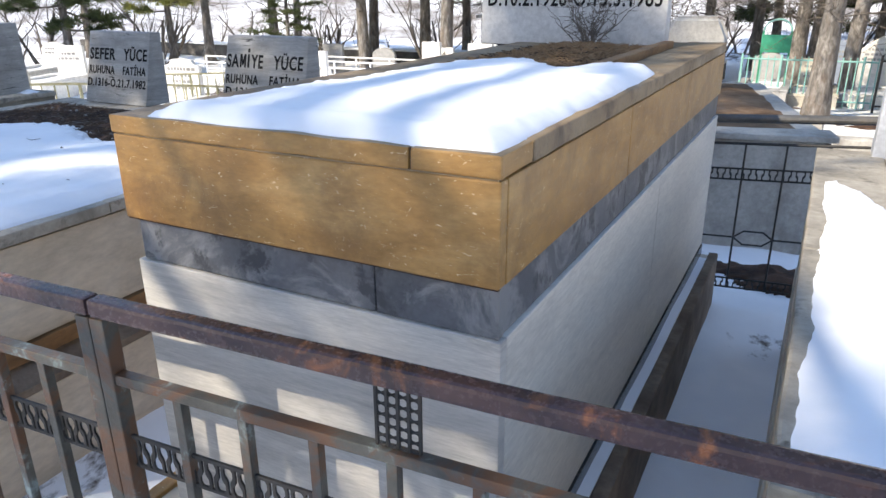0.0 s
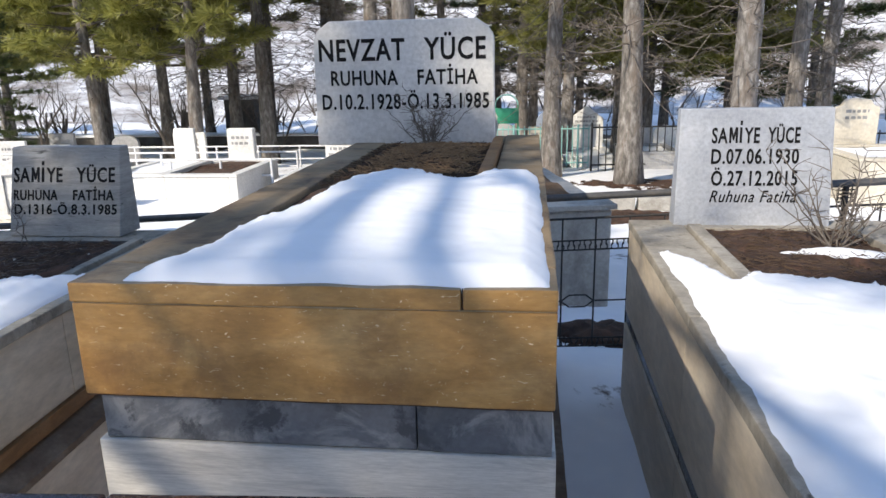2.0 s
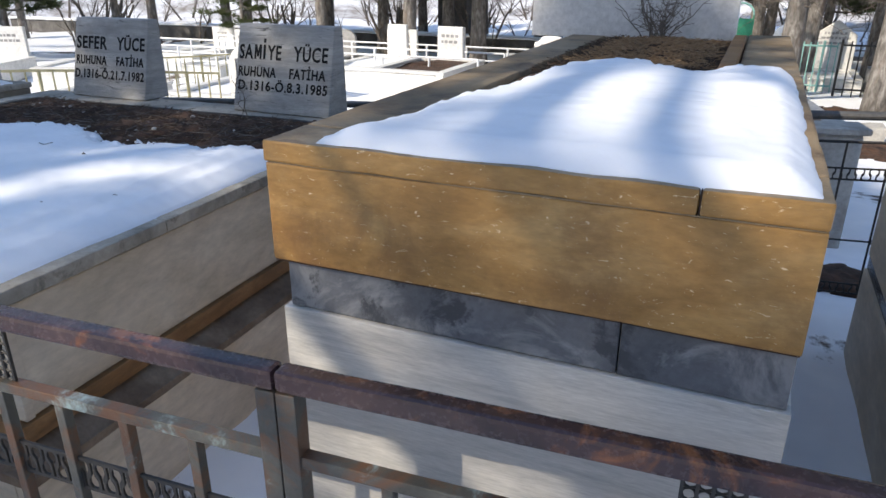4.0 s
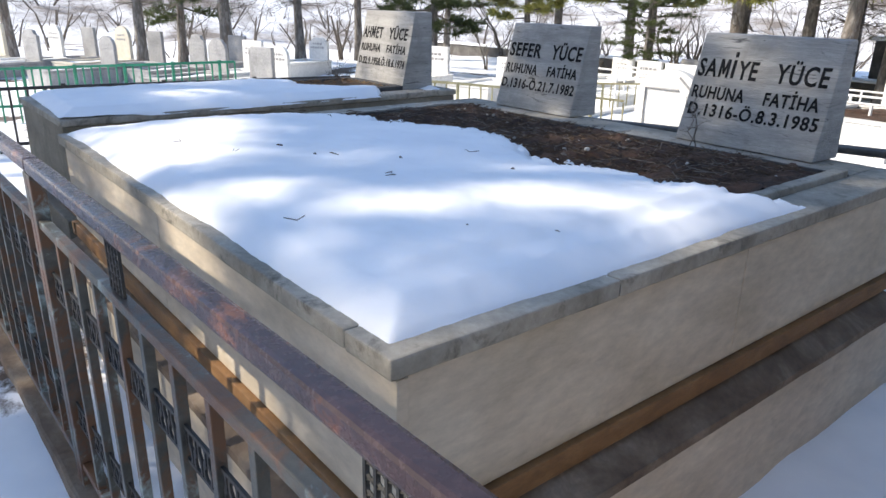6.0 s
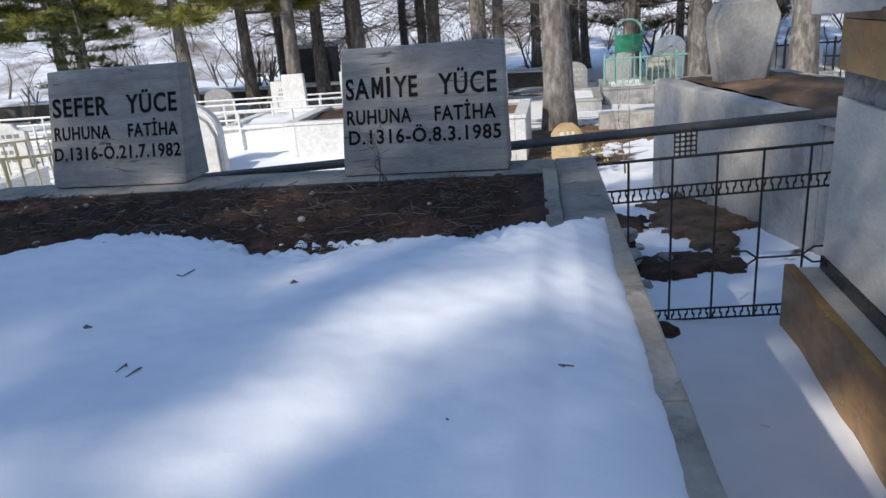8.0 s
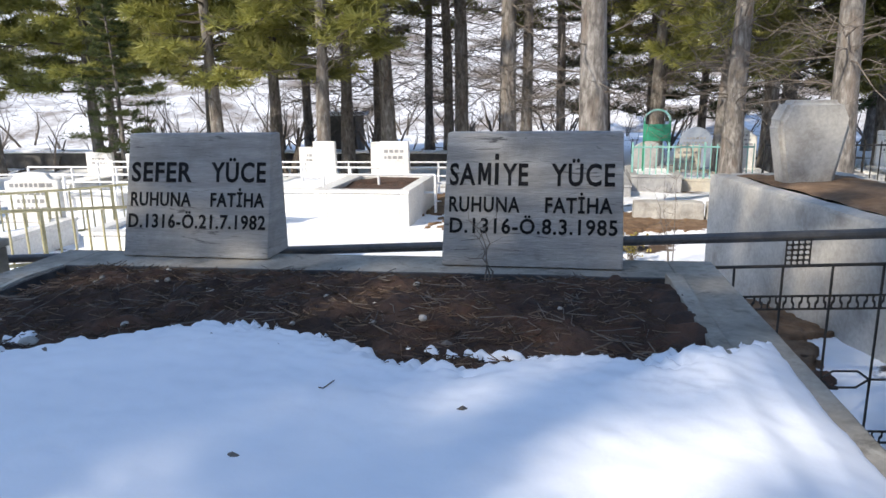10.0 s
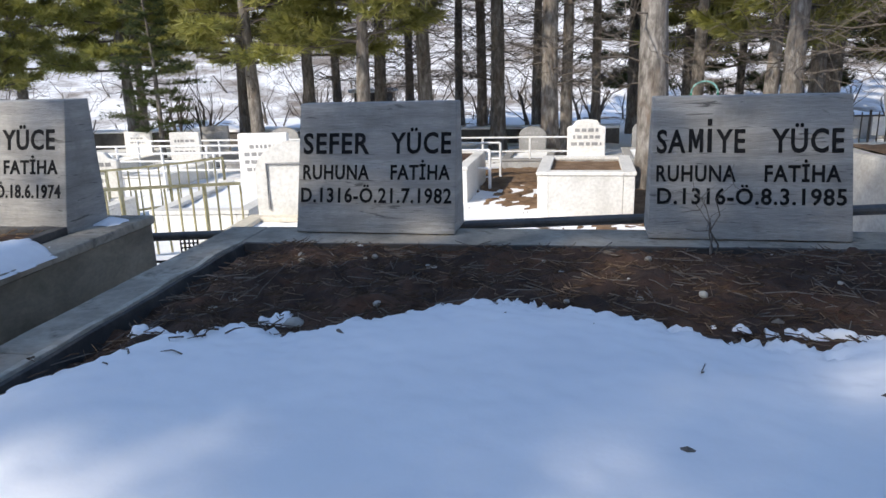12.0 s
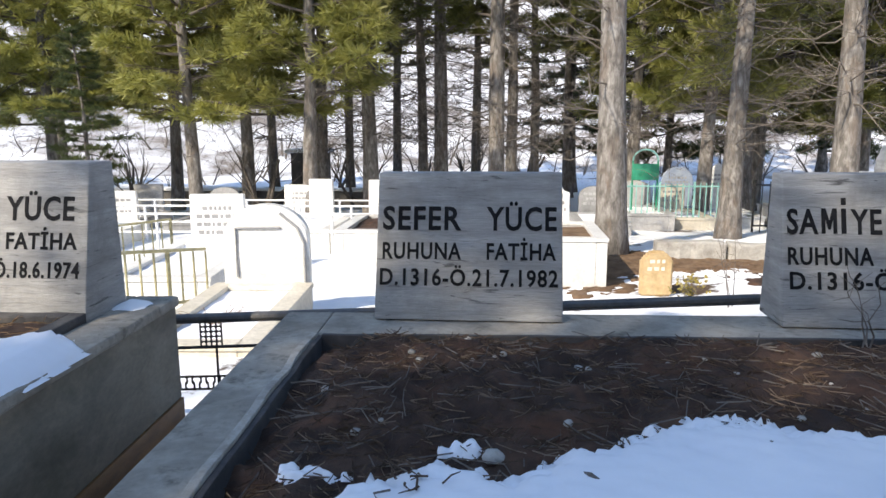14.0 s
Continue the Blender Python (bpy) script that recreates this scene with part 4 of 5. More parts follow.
# ---- farther graves ----
def bars(parent, x0, x1, z1, rows, y, size=0.035, material=None):
    """Lines of writing too far to read."""
    rng = random.Random(round(x0 * 100 + z1 * 1000))
    bm = bmesh.new()
    for r in range(rows):
        w = (x1 - x0) * rng.uniform(0.5, 0.8)
        c = (x0 + x1) / 2
        z = z1 - r * size * 2.1
        a = c - w / 2
        while a < c + w / 2 - 0.02:
            b = min(a + rng.uniform(0.03, 0.09), c + w / 2)
            add_box(bm, a, b, y - 0.004, y + 0.004, z - size, z, 0)
            a = b + 0.025
    tagged(part("writing", bm, material or FAR_GREY, parent), kind="stuff")


def slab_outline(w, h, shape):
    if shape == "arch":
        return [(-w / 2, 0), (w / 2, 0), (w / 2, h * 0.68)] + [(w / 2 * math.cos(a), h * 0.68 + h * 0.32 * math.sin(a)) for a in [math.pi * k / 12 for k in range(1, 12)]] + [(-w / 2, h * 0.68)]
    if shape == "shoulder":
        return [(-w / 2, 0), (w / 2, 0), (w / 2, h * 0.82), (w * 0.36, h * 0.86), (w * 0.28, h * 0.97), (0, h), (-w * 0.28, h * 0.97), (-w * 0.36, h * 0.86), (-w / 2, h * 0.82)]
    if shape == "house":
        return [(-w / 2, 0), (w / 2, 0), (w / 2, h * 0.72), (0, h), (-w / 2, h * 0.72)]
    return [(-w / 2, 0), (w / 2, 0), (w / 2 - 0.01, h), (-w / 2 + 0.01, h)]


def far_grave(x, y, turn, w, length, bed_h, stone_w, stone_h, shape="plain", material=None, label="", rows=3, fill=None, text=None):
    """A kerbed grave bed with its headstone at the far end; the bed reaches towards -y."""
    material = material or FAR_WHITE
    z = float(ground_z(np.array(x), np.array(y)))
    if bed_h:
        ob = thing("grave_bed", label + " grave bed on snowy ground", "grave", (x, y, z), turn, group="farther graves")
        t = 0.13
        for x0, x1, y0, y1 in ((-w / 2, -w / 2 + t, -length, 0), (w / 2 - t, w / 2, -length, 0), (-w / 2 + t + 0.002, w / 2 - t - 0.002, -length, -length + t), (-w / 2 + t + 0.002, w / 2 - t - 0.002, -t, 0)):
            part("kerb", box(x0, x1, y0, y1, -0.3, bed_h - 0.05, 0.01), material, ob)
            part("cap", box(x0 - 0.015, x1 + 0.015, y0 - 0.015, y1 + 0.015, bed_h - 0.046, bed_h, 0.01), material, ob)
        f = field("filling", -w / 2 + t - 0.02, w / 2 - t + 0.02, -length + t - 0.02, -t + 0.02, 0.06, lambda a, b: bed_h - 0.05 + 0.03 * waves(a + x, b + y, 4, 7), fill or SNOW, ob)
    if stone_w:
        st = thing("headstone", label + " headstone standing in the snow", "gravestone", (x, y - 0.02, z), turn, group="farther headstones")
        bm = extrude_outline(slab_outline(stone_w, stone_h + 0.1, shape), 0.09)
        for v in bm.verts:
            v.co.z += max(bed_h - 0.1, -0.1)
        bmesh.ops.bevel(bm, geom=bm.edges[:], offset=0.012, segments=1, affect="EDGES")
        slab = part("slab", bm, material, st)
        if rows:
            bars(slab, -stone_w / 2, stone_w / 2, bed_h + stone_h * 0.75, rows, 0.0, size=min(0.05, stone_h * 0.09))
    return z


# ---- pillar grave behind the back fence ----
pill = thing("grave_bed", "rough concrete grave bed heaped with orange pine litter", "grave", (-1.0, 4.62, -0.05), 13)


part("front_wall", rough_box(0.0, 1.14, 0.0, 0.16, -0.5, 0.76, 0.2, 0.010, 0.02), CONCRETE, pill)
part("front_slab", rough_box(-0.03, 1.17, -0.03, 0.22, 0.762, 0.80, 0.2, 0.005, 0.01), CONCRETE, pill)
part("side_wall", rough_box(0.0, 0.16, 0.162, 2.75, -0.6, 0.78, 0.2, 0.014, 0.03), CONCRETE, pill)
part("side_wall", rough_box(0.98, 1.14, 0.162, 2.75, -0.6, 0.78, 0.2, 0.014, 0.03), CONCRETE, pill)
part("back_wall", rough_box(0.162, 0.978, 2.59, 2.75, -0.6, 0.78, 0.2, 0.014, 0.03), CONCRETE, pill)
field("litter", 0.15, 0.99, 0.2, 2.6, 0.04, lambda x, y: 0.77 + 0.05 * np.sin(x * 2.7) * np.sin(y * 1.1) + 0.015 * waves(x, y, 12, 91), LITTER, pill, "dry orange pine litter")
patch("soil_bank", "dark soil bank sloping against the concrete grave bed", -1.55, 5.6, 0.26, 0.85, 0.06, LITTER, seed=14)
pillar = thing("headstone", "blank weathered headstone tapering down with a clipped top", "gravestone", (-1.02, 6.6, 0.71), 8)
bm = extrude_outline([(-0.18, 0), (0.18, 0), (0.27, 0.48), (0.19, 0.65), (-0.19, 0.65), (-0.27, 0.48)], 0.22)
bmesh.ops.bevel(bm, geom=bm.edges[:], offset=0.035, segments=3, affect="EDGES")
part("slab", bm, CONCRETE, pillar)

# white and cream graves in the sun
far_grave(-3.45, 10.9, 0, 1.15, 1.5, 0.62, 0.52, 0.5, "shoulder", FAR_WHITE, "sunlit white marble", fill=LITTER)
far_grave(-6.35, 7.45, 4, 0.9, 1.9, 0.30, 0, 0, material=FAR_CREAM, label="cream stone", fill=SNOW)
arch = thing("headstone", "white arched headstone back with a grey raised moulding", "gravestone", (-6.32, 7.45, -0.25), 8)
bm = extrude_outline(slab_outline(0.80, 1.02, "arch"), 0.16)
bmesh.ops.bevel(bm, geom=bm.edges[:], offset=0.015, segments=2, affect="EDGES")
part("slab", bm, FAR_WHITE, arch)
bm = bmesh.new()
add_tube(bm, [(-0.27, -0.012, 0.34), (-0.27, -0.012, 0.80), (0.14, -0.012, 0.80)], [0.014] * 3, 5)
add_tube(bm, [(0.14, -0.012, 0.94), (0.30, -0.012, 0.80), (0.36, -0.012, 0.65), (0.36, -0.012, 0.28)], [0.014] * 4, 5)
part("moulding", bm, FAR_GREY, arch)
far_grave(-7.80, 9.9, 6, 1.1, 2.2, 0.45, 0.72, 0.62, "plain", FAR_WHITE, "white marble", rows=4)
far_grave(-9.75, 8.9, 6, 1.1, 2.0, 0.35, 0.75, 0.60, "shoulder", FAR_WHITE, "white marble", rows=4)
far_grave(-11.0, 13.2, 5, 1.0, 1.8, 0.3, 0.62, 0.55, "plain", FAR_WHITE, "white marble")
far_grave(-5.75, 12.4, 0, 1.35, 1.9, 0.55, 0.52, 0.55, "plain", FAR_WHITE, "sunlit white marble", rows=2, fill=SOIL)
far_grave(-7.35, 13.4, 0, 1.2, 1.9, 0.45, 0.45, 0.62, "plain", FAR_WHITE, "sunlit white marble", rows=0)
far_grave(-6.3, 13.8, 0, 1.1, 1.6, 0.35, 0.55, 0.7, "plain", FAR_WHITE, "sunlit white marble", rows=0)
far_grave(-8.3, 15.5, 0, 1.1, 1.8, 0.3, 0.8, 0.62, "plain", FAR_WHITE, "sunlit white marble", rows=2)
far_grave(-10.2, 16.0, 0, 1.1, 1.8, 0.3, 0.7, 0.55, "arch", FAR_GREY, "grey stone")
far_grave(-12.2, 16.5, 0, 1.1, 1.8, 0.3, 0.7, 0.6, "plain", FAR_GREY, "grey stone")
far_grave(-13.6, 15.5, 0, 1.1, 1.8, 0.3, 0.7, 0.5, "plain", FAR_WHITE, "white marble")
far_grave(-4.6, 16.5, 0, 1.0, 1.6, 0.3, 0.6, 0.5, "arch", FAR_GREY, "grey stone")
far_grave(-2.2, 16.2, 0, 1.0, 1.8, 0.35, 0.6, 0.55, "arch", FAR_GREY, "grey stone")
far_grave(-1.1, 17.5, 0, 1.0, 1.8, 0.45, 0.7, 0.55, "arch", FAR_GREY, "grey stone")
far_grave(-0.2, 17.8, 0, 1.0, 1.8, 0.35, 0.6, 0.55, "plain", FAR_CREAM, "cream stone")
far_grave(0.1, 18.6, 0, 1.0, 1.8, 0.35, 0.75, 0.95, "arch", BLUE_SIGN, "blue")
far_grave(1.0, 18.4, 0, 1.0, 1.8, 0.35, 0.85, 1.05, "house", FAR_WHITE, "white gabled")
far_grave(4.9, 12.4, 0, 1.3, 1.8, 0.75, 0.7, 0.75, "shoulder", FAR_CREAM, "cream stone", rows=2)
far_grave(4.4, 18.6, 0, 1.0, 1.6, 0.4, 0.7, 0.8, "plain", FAR_WHITE, "white", rows=3)
far_grave(3.0, 18.2, 0, 1.0, 1.6, 0.4, 0.7, 0.5, "arch", FAR_WHITE, "white", rows=0)
far_grave(2.2, 17.4, 0, 1.2, 1.6, 0.5, 0.6, 0.4, "plain", FAR_GREY, "grey stone", rows=0)
orange = thing("headstone", "small orange plastered headstone with faded writing", "gravestone", (-2.38, 9.0, -0.42), 4)
bm = extrude_outline(slab_outline(0.36, 0.52, "shoulder"), 0.10)
bmesh.ops.bevel(bm, geom=bm.edges[:], offset=0.02, segments=2, affect="EDGES")
part("slab", bm, ORANGE, orange)
bars(orange, -0.16, 0.16, 0.42, 2, -0.002, 0.04, FAR_CREAM)
for k, (x, y, h, w, shape, mt) in enumerate(((-14.5, 6.0, 0.9, 0.6, "plain", FAR_GREY), (-15.6, 6.4, 0.8, 0.6, "plain", FAR_GREY), (-16.4, 7.2, 0.9, 0.55, "arch", FAR_WHITE), (-17.5, 6.2, 1.0, 0.6, "arch", FAR_GREY),
                                          (-18.4, 7.4, 0.9, 0.7, "plain", FAR_WHITE), (-19.5, 6.4, 1.0, 0.6, "shoulder", FAR_GREY), (-13.2, 8.0, 0.7, 0.7, "arch", FAR_CREAM), (-12.0, 6.9, 0.7, 0.55, "arch", FAR_WHITE),
                                          (-15.0, 10.5, 0.8, 0.7, "plain", FAR_WHITE), (-17.0, 11.5, 0.7, 0.7, "arch", FAR_WHITE), (-13.0, 11.0, 0.6, 0.6, "plain", FAR_WHITE), (-20.0, 10.0, 0.8, 0.7, "shoulder", FAR_WHITE), (-21.0, 8.0, 0.9, 0.7, "plain", FAR_GREY), (-20.6, 5.7, 1.0, 0.6, "plain", FAR_GREY), (-21.8, 5.2, 1.1, 0.65, "arch", FAR_CREAM), (-22.9, 4.6, 1.0, 0.6, "plain", FAR_GREY), (-23.0, 3.8, 1.1, 0.6, "arch", FAR_WHITE), (-22.1, 3.1, 1.0, 0.7, "shoulder", FAR_GREY), (-24.2, 2.6, 1.1, 0.65, "plain", FAR_CREAM), (-19.9, 4.4, 0.9, 0.6, "arch", FAR_GREY))):
    far_grave(x, y, 20, 0.95, 1.7, 0.35, w, h * 0.75, shape, mt, "white marble" if mt is FAR_WHITE else "grey stone" if mt is FAR_GREY else "cream stone", rows=2)

rail_fence("iron_fence", "low olive iron fence with upright rods", -8.25, 4.9, -6.90, 7.42, 0.62, 0.13, YELLOW_PAINT, (0.22, 1.0), 0.011)
rail_fence("iron_fence", "low olive iron fence with upright rods", -9.9, 8.1, -8.6, 10.2, 0.7, 0.13, YELLOW_PAINT, (0.2, 1.0), 0.011)
for y in (11.2, 12.6, 14.6):
    rail_fence("iron_fence", "white painted pipe fence", -13.0, y, -4.9 if y < 14 else -3.6, y + 0.4, 0.62, 0.9, WHITE_PAINT, (0.55, 1.0), 0.013, posts=1)
rail_fence("iron_fence", "aqua painted iron fence with upright rods", -1.55, 16.2, 0.9, 16.4, 1.0, 0.12, AQUA, (0.12, 0.9), 0.013)
rail_fence("iron_fence", "black iron fence with upright rods", 0.9, 15.6, 6.5, 16.6, 1.05, 0.16, IRON, (0.12, 0.9), 0.013)
rail_fence("iron_fence", "black iron fence with upright rods", 4.0, 14.2, 9.5, 14.9, 0.9, 0.16, IRON, (0.12, 0.9), 0.013)
rail_fence("iron_fence", "green painted iron fence", -13.4, 1.2, -12.2, 4.6, 0.8, 0.11, GREEN, (0.3, 0.96), 0.014)
rail_fence("iron_fence", "dark iron fence with upright rods", -9.3, 0.8, -8.6, 4.6, 0.66, 0.15, IRON, (0.15, 0.95), 0.012)
sign = thing("sign", "green metal grave sign on posts", "sign", (-1.0, 16.9, float(ground_z(np.array(-1.0), np.array(16.9)))))
part("panel", box(-0.29, 0.29, -0.02, 0.02, 1.02, 1.38, 0.01), GREEN, sign)
for s in (-0.27, 0.27):
    part("post", box(s - 0.02, s + 0.02, 0.022, 0.05, -0.2, 1.45, 0.004), GREEN, sign)
bm = bmesh.new()
add_tube(bm, [(0.27 * math.cos(a), 0.036, 1.45 + 0.24 * math.sin(a)) for a in [math.pi * k / 10 for k in range(11)]], [0.022] * 11, 6)
part("arch", bm, AQUA, sign, "pale green arched top bar")
wall_far = thing("wall_north", "low dark rubble wall with snow on top", "wall", (0, 0, 0), kind="structure")
part("wall", rough_box(-30, -2.5, 21.5, 21.95, -1.3, -0.42, 0.5, 0.04, 0.03), DARK_WALL, wall_far)
part("snow_cap", rough_box(-30, -2.5, 21.42, 22.02, -0.43, -0.36, 0.5, 0.03, 0.02), SNOW, wall_far)
for x0, x1, y0, y1, h in ((-1.9, 0.1, 11.3, 11.55, 0.28), (-0.4, 2.6, 10.2, 10.5, 0.24)):
    kerb = thing("stone_kerb", "broken pale stone kerb in the snow", "kerb")
    z = float(ground_z(np.array(x0), np.array(y0)))
    part("block", rough_box(x0, (x0 + x1) / 2 - 0.02, y0, y1, z - 0.2, z + h, 0.15, 0.03, 0.03), CONCRETE, kerb)
    part("block", rough_box((x0 + x1) / 2 + 0.03, x1, y0 + 0.03, y1 + 0.02, z - 0.2, z + h - 0.03, 0.15, 0.03, 0.03, seed=3), CONCRETE, kerb)
hut = thing("hut", "small dark hut beyond the wall", "hut", (-10.6, 24.0, -1.0))
part("wall", box(-0.55, 0.55, 0, 1.0, -0.3, 1.6, 0.02), DARK_WALL, hut)
part("roof", box(-0.7, 0.7, -0.15, 1.15, 1.6, 1.72, 0.02), SNOW, hut)


# ---- trees ----
def needle_tuft(verts, faces, c, d, rng, n, length, width):
    """Adds n thin needle blades round the direction d."""
    for _ in range(n):
        v = (d * 0.75 + Vector((rng.gauss(0, 1), rng.gauss(0, 1), rng.gauss(0, 0.8) + 0.15)) * 0.55).normalized()
        s = v.cross(Vector((rng.gauss(0, 1), rng.gauss(0, 1), rng.gauss(0, 1)))).normalized() * width * rng.uniform(0.6, 1.3)
        tip = c + v * length * rng.uniform(0.6, 1.25)
        i = len(verts)
        verts.extend((c - s * 0.5 - v * 0.02, c + s * 0.5 - v * 0.02, tip + s * 0.25, tip - s * 0.25))
        faces.append((i, i + 1, i + 2, i + 3))


def trunk_mesh(bm, height, r0, rng, bend=0.25, sides=10):
    """A slightly crooked tapered trunk with a flared foot. Returns its line."""
    n = 14
    ph, pts, rad = rng.uniform(0, 6), [], []
    for i in range(n + 1):
        f = i / n
        pts.append(Vector((bend * math.sin(ph + 2.6 * f) * f, bend * math.cos(ph * 1.7 + 2.1 * f) * f, height * f - 0.4 * (1 - f))))
        rad.append(r0 * (1 - 0.82 * f) * (1 + 0.45 * max(0, 0.09 - f) / 0.09) * rng.uniform(0.95, 1.05))
    add_tube(bm, pts, rad, sides)
    for v in bm.verts:
        nv = noise.noise_vector(Vector((v.co.x * 7, v.co.y * 7, v.co.z * 2.2)))
        v.co += Vector((nv.x, nv.y, 0)) * r0 * 0.16
    return pts, rad


def at_height(pts, h):
    for a, b in zip(pts, pts[1:]):
        if a.z <= h <= b.z:
            return a.lerp(b, (h - a.z) / (b.z - a.z))
    return pts[-1].copy()


def pine(seed, height, r0, crown_from, spread, branches, leaf, dead=14, blades=17, blade=0.19, droop=0.1, wide=0.019, label=""):
    """A pine: trunk, limbs, dead lower twigs, and a crown of needle tufts along the limbs."""
    rng = random.Random(seed)
    ob = thing("pine_tree", label, "tree", group="pines")
    bm = bmesh.new()
    pts, rad = trunk_mesh(bm, height, r0, rng)
    verts, faces = [], []
    limbs = bmesh.new()
    for i in range(branches):
        f = i / branches
        h = crown_from + (height * 0.985 - crown_from) * f ** 0.9
        base = at_height(pts, h)
        ang = i * 2.4 + rng.uniform(-0.4, 0.4)
        reach = spread * (1 - 0.72 * f) * rng.uniform(0.65, 1.15) * min(1, 0.55 + 2.5 * f)
        rise = rng.uniform(-0.15, 0.25) - droop + 0.4 * f
        line = []
        for k in range(6):
            q = k / 5
            line.append(base + Vector((math.cos(ang + 0.15 * q) * reach * q, math.sin(ang + 0.15 * q) * reach * q, reach * (rise * q + 0.16 * q * q)))
                        + Vector((rng.gauss(0, 0.04), rng.gauss(0, 0.04), rng.gauss(0, 0.04))) * q)
        add_tube(limbs, line, [0.035 * (1 - 0.85 * k / 5) * (1 - 0.5 * f) + 0.004 for k in range(6)], 5, False)
        for k in range(int(9 + 10 * reach)):
            q = rng.uniform(0.28, 1.0)
            p = line[min(5, int(q * 5))].lerp(line[min(5, int(q * 5) + 1)], q * 5 % 1)
            side = Vector((math.cos(ang + rng.choice((-1, 1)) * rng.uniform(0.4, 1.4)), math.sin(ang + rng.choice((-1, 1)) * rng.uniform(0.4, 1.4)), rng.uniform(-0.15, 0.45)))
            tip = p + side * reach * 0.42 * rng.uniform(0.2, 1.0) * (1.15 - 0.5 * q)
            add_tube(limbs, [p, tip], [0.007, 0.004], 3, False)
            for m in range(2):
                needle_tuft(verts, faces, p.lerp(tip, 0.5 + 0.5 * m), side.normalized(), rng, blades, blade, wide)
    for i in range(dead):
        h = rng.uniform(1.6, crown_from + 1.2)
        base = at_height(pts, h)
        ang = rng.uniform(0, 6.3)
        reach = rng.uniform(0.5, 1.9)
        up = rng.uniform(-0.35, 0.55)
        line = [base + Vector((math.cos(ang + bendy * q) * reach * q, math.sin(ang + bendy * q) * reach * q, reach * (up * q + rng.uniform(-0.35, 0.25) * q * q) + rng.gauss(0, 0.04))) for bendy in (rng.uniform(-0.9, 0.9),) for q in (0, 0.25, 0.5, 0.75, 1)]
        add_tube(limbs, line, [0.014, 0.011, 0.008, 0.006, 0.002], 4, False)
        for _ in range(8):
            p = line[rng.randrange(1, 5)]
            a2 = ang + rng.uniform(-1.3, 1.3)
            d = Vector((math.cos(a2), math.sin(a2), rng.uniform(-0.6, 0.7))) * rng.uniform(0.2, 0.6)
            mid = p + d * 0.5 + Vector((rng.gauss(0, 0.04), rng.gauss(0, 0.04), rng.gauss(0, 0.05)))
            add_tube(limbs, [p, mid, p + d], [0.005, 0.004, 0.0015], 3, False)
            add_tube(limbs, [mid, mid + Vector((rng.gauss(0, 0.12), rng.gauss(0, 0.12), rng.gauss(0, 0.12)))], [0.003, 0.001], 3, False)
    part("trunk", bm, BARK, ob, smooth=True)
    part("branchwork", limbs, TWIG, ob)
    me = bpy.data.meshes.new("crown")
    me.from_pydata([v[:] for v in verts], [], faces)
    me.materials.append(leaf)
    crown = new("crown", me)
    crown.parent = ob
    return ob


def bare_tree(seed, height, r0, depth=4, label=""):
    """A leafless tree of forking limbs."""
    rng = random.Random(seed)
    ob = thing("bare_tree", label, "tree", group="bare trees")
    bm = bmesh.new()

    def grow(p, d, length, r, level):
        line, rad = [p], [r]
        for k in range(3):
            d = (d + Vector((rng.gauss(0, 0.13), rng.gauss(0, 0.13), 0.05))).normalized()
            p = p + d * length / 3
            line.append(p)
            rad.append(r * (1 - 0.18 * (k + 1)))
        add_tube(bm, line, rad, 5 if level < 2 else 3, False)
        if level < depth:
            for _ in range(rng.randint(2, 4)):
                nd = (d + Vector((rng.gauss(0, 0.5), rng.gauss(0, 0.5), rng.gauss(0.08, 0.25)))).normalized()
                grow(line[rng.randint(1, 3)], nd, length * rng.uniform(0.55, 0.8), rad[-1] * 0.66, level + 1)

    for _ in range(rng.randint(1, 3)):
        grow(Vector((rng.gauss(0, 0.1), rng.gauss(0, 0.1), -0.2)), Vector((rng.gauss(0, 0.25), rng.gauss(0, 0.25), 1)).normalized(), height * 0.36, r0, 0)
    part("branchwork", bm, TWIG, ob)
    return ob


TALL = pine(1, 13.0, 0.19, 4.2, 2.5, 36, LEAF, dead=60, label="tall pine with a bare rough trunk and high green crown")
TALL2 = pine(2, 12.0, 0.16, 4.0, 2.2, 34, LEAF, dead=60, label="slender pine with a bare trunk and sunlit crown")
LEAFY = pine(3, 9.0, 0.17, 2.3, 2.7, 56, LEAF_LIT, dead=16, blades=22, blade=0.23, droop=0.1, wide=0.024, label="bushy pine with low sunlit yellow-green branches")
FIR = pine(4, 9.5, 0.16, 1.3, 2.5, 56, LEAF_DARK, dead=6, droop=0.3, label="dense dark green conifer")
BIG = pine(5, 14.0, 0.225, 4.8, 2.6, 36, LEAF, dead=46, label="stout pine with a thick scaly trunk")
OPEN = pine(8, 11.5, 0.2, 2.4, 3.1, 35, LEAF, dead=14, blades=16, label="open-crowned pine with gaps in its canopy")
BARE = bare_tree(6, 4.2, 0.06, 4, label="bare grey leafless tree")
BARE2 = bare_tree(7, 2.8, 0.035, 4, label="bare leafless shrub thicket")


def plant(ob, x, y, turn, s=1.0, first=[]):
    z = float(ground_z(np.array(x), np.array(y)))
    m = Matrix.LocRotScale((x, y, z), Euler((0, 0, radians(turn))), None)
    if ob not in first:
        first.append(ob)
        ob.matrix_basis = m
        ob.scale = (s, s, s)
        return ob
    c = copy_thing(ob, m)
    c.scale = (s, s, s)
    return c


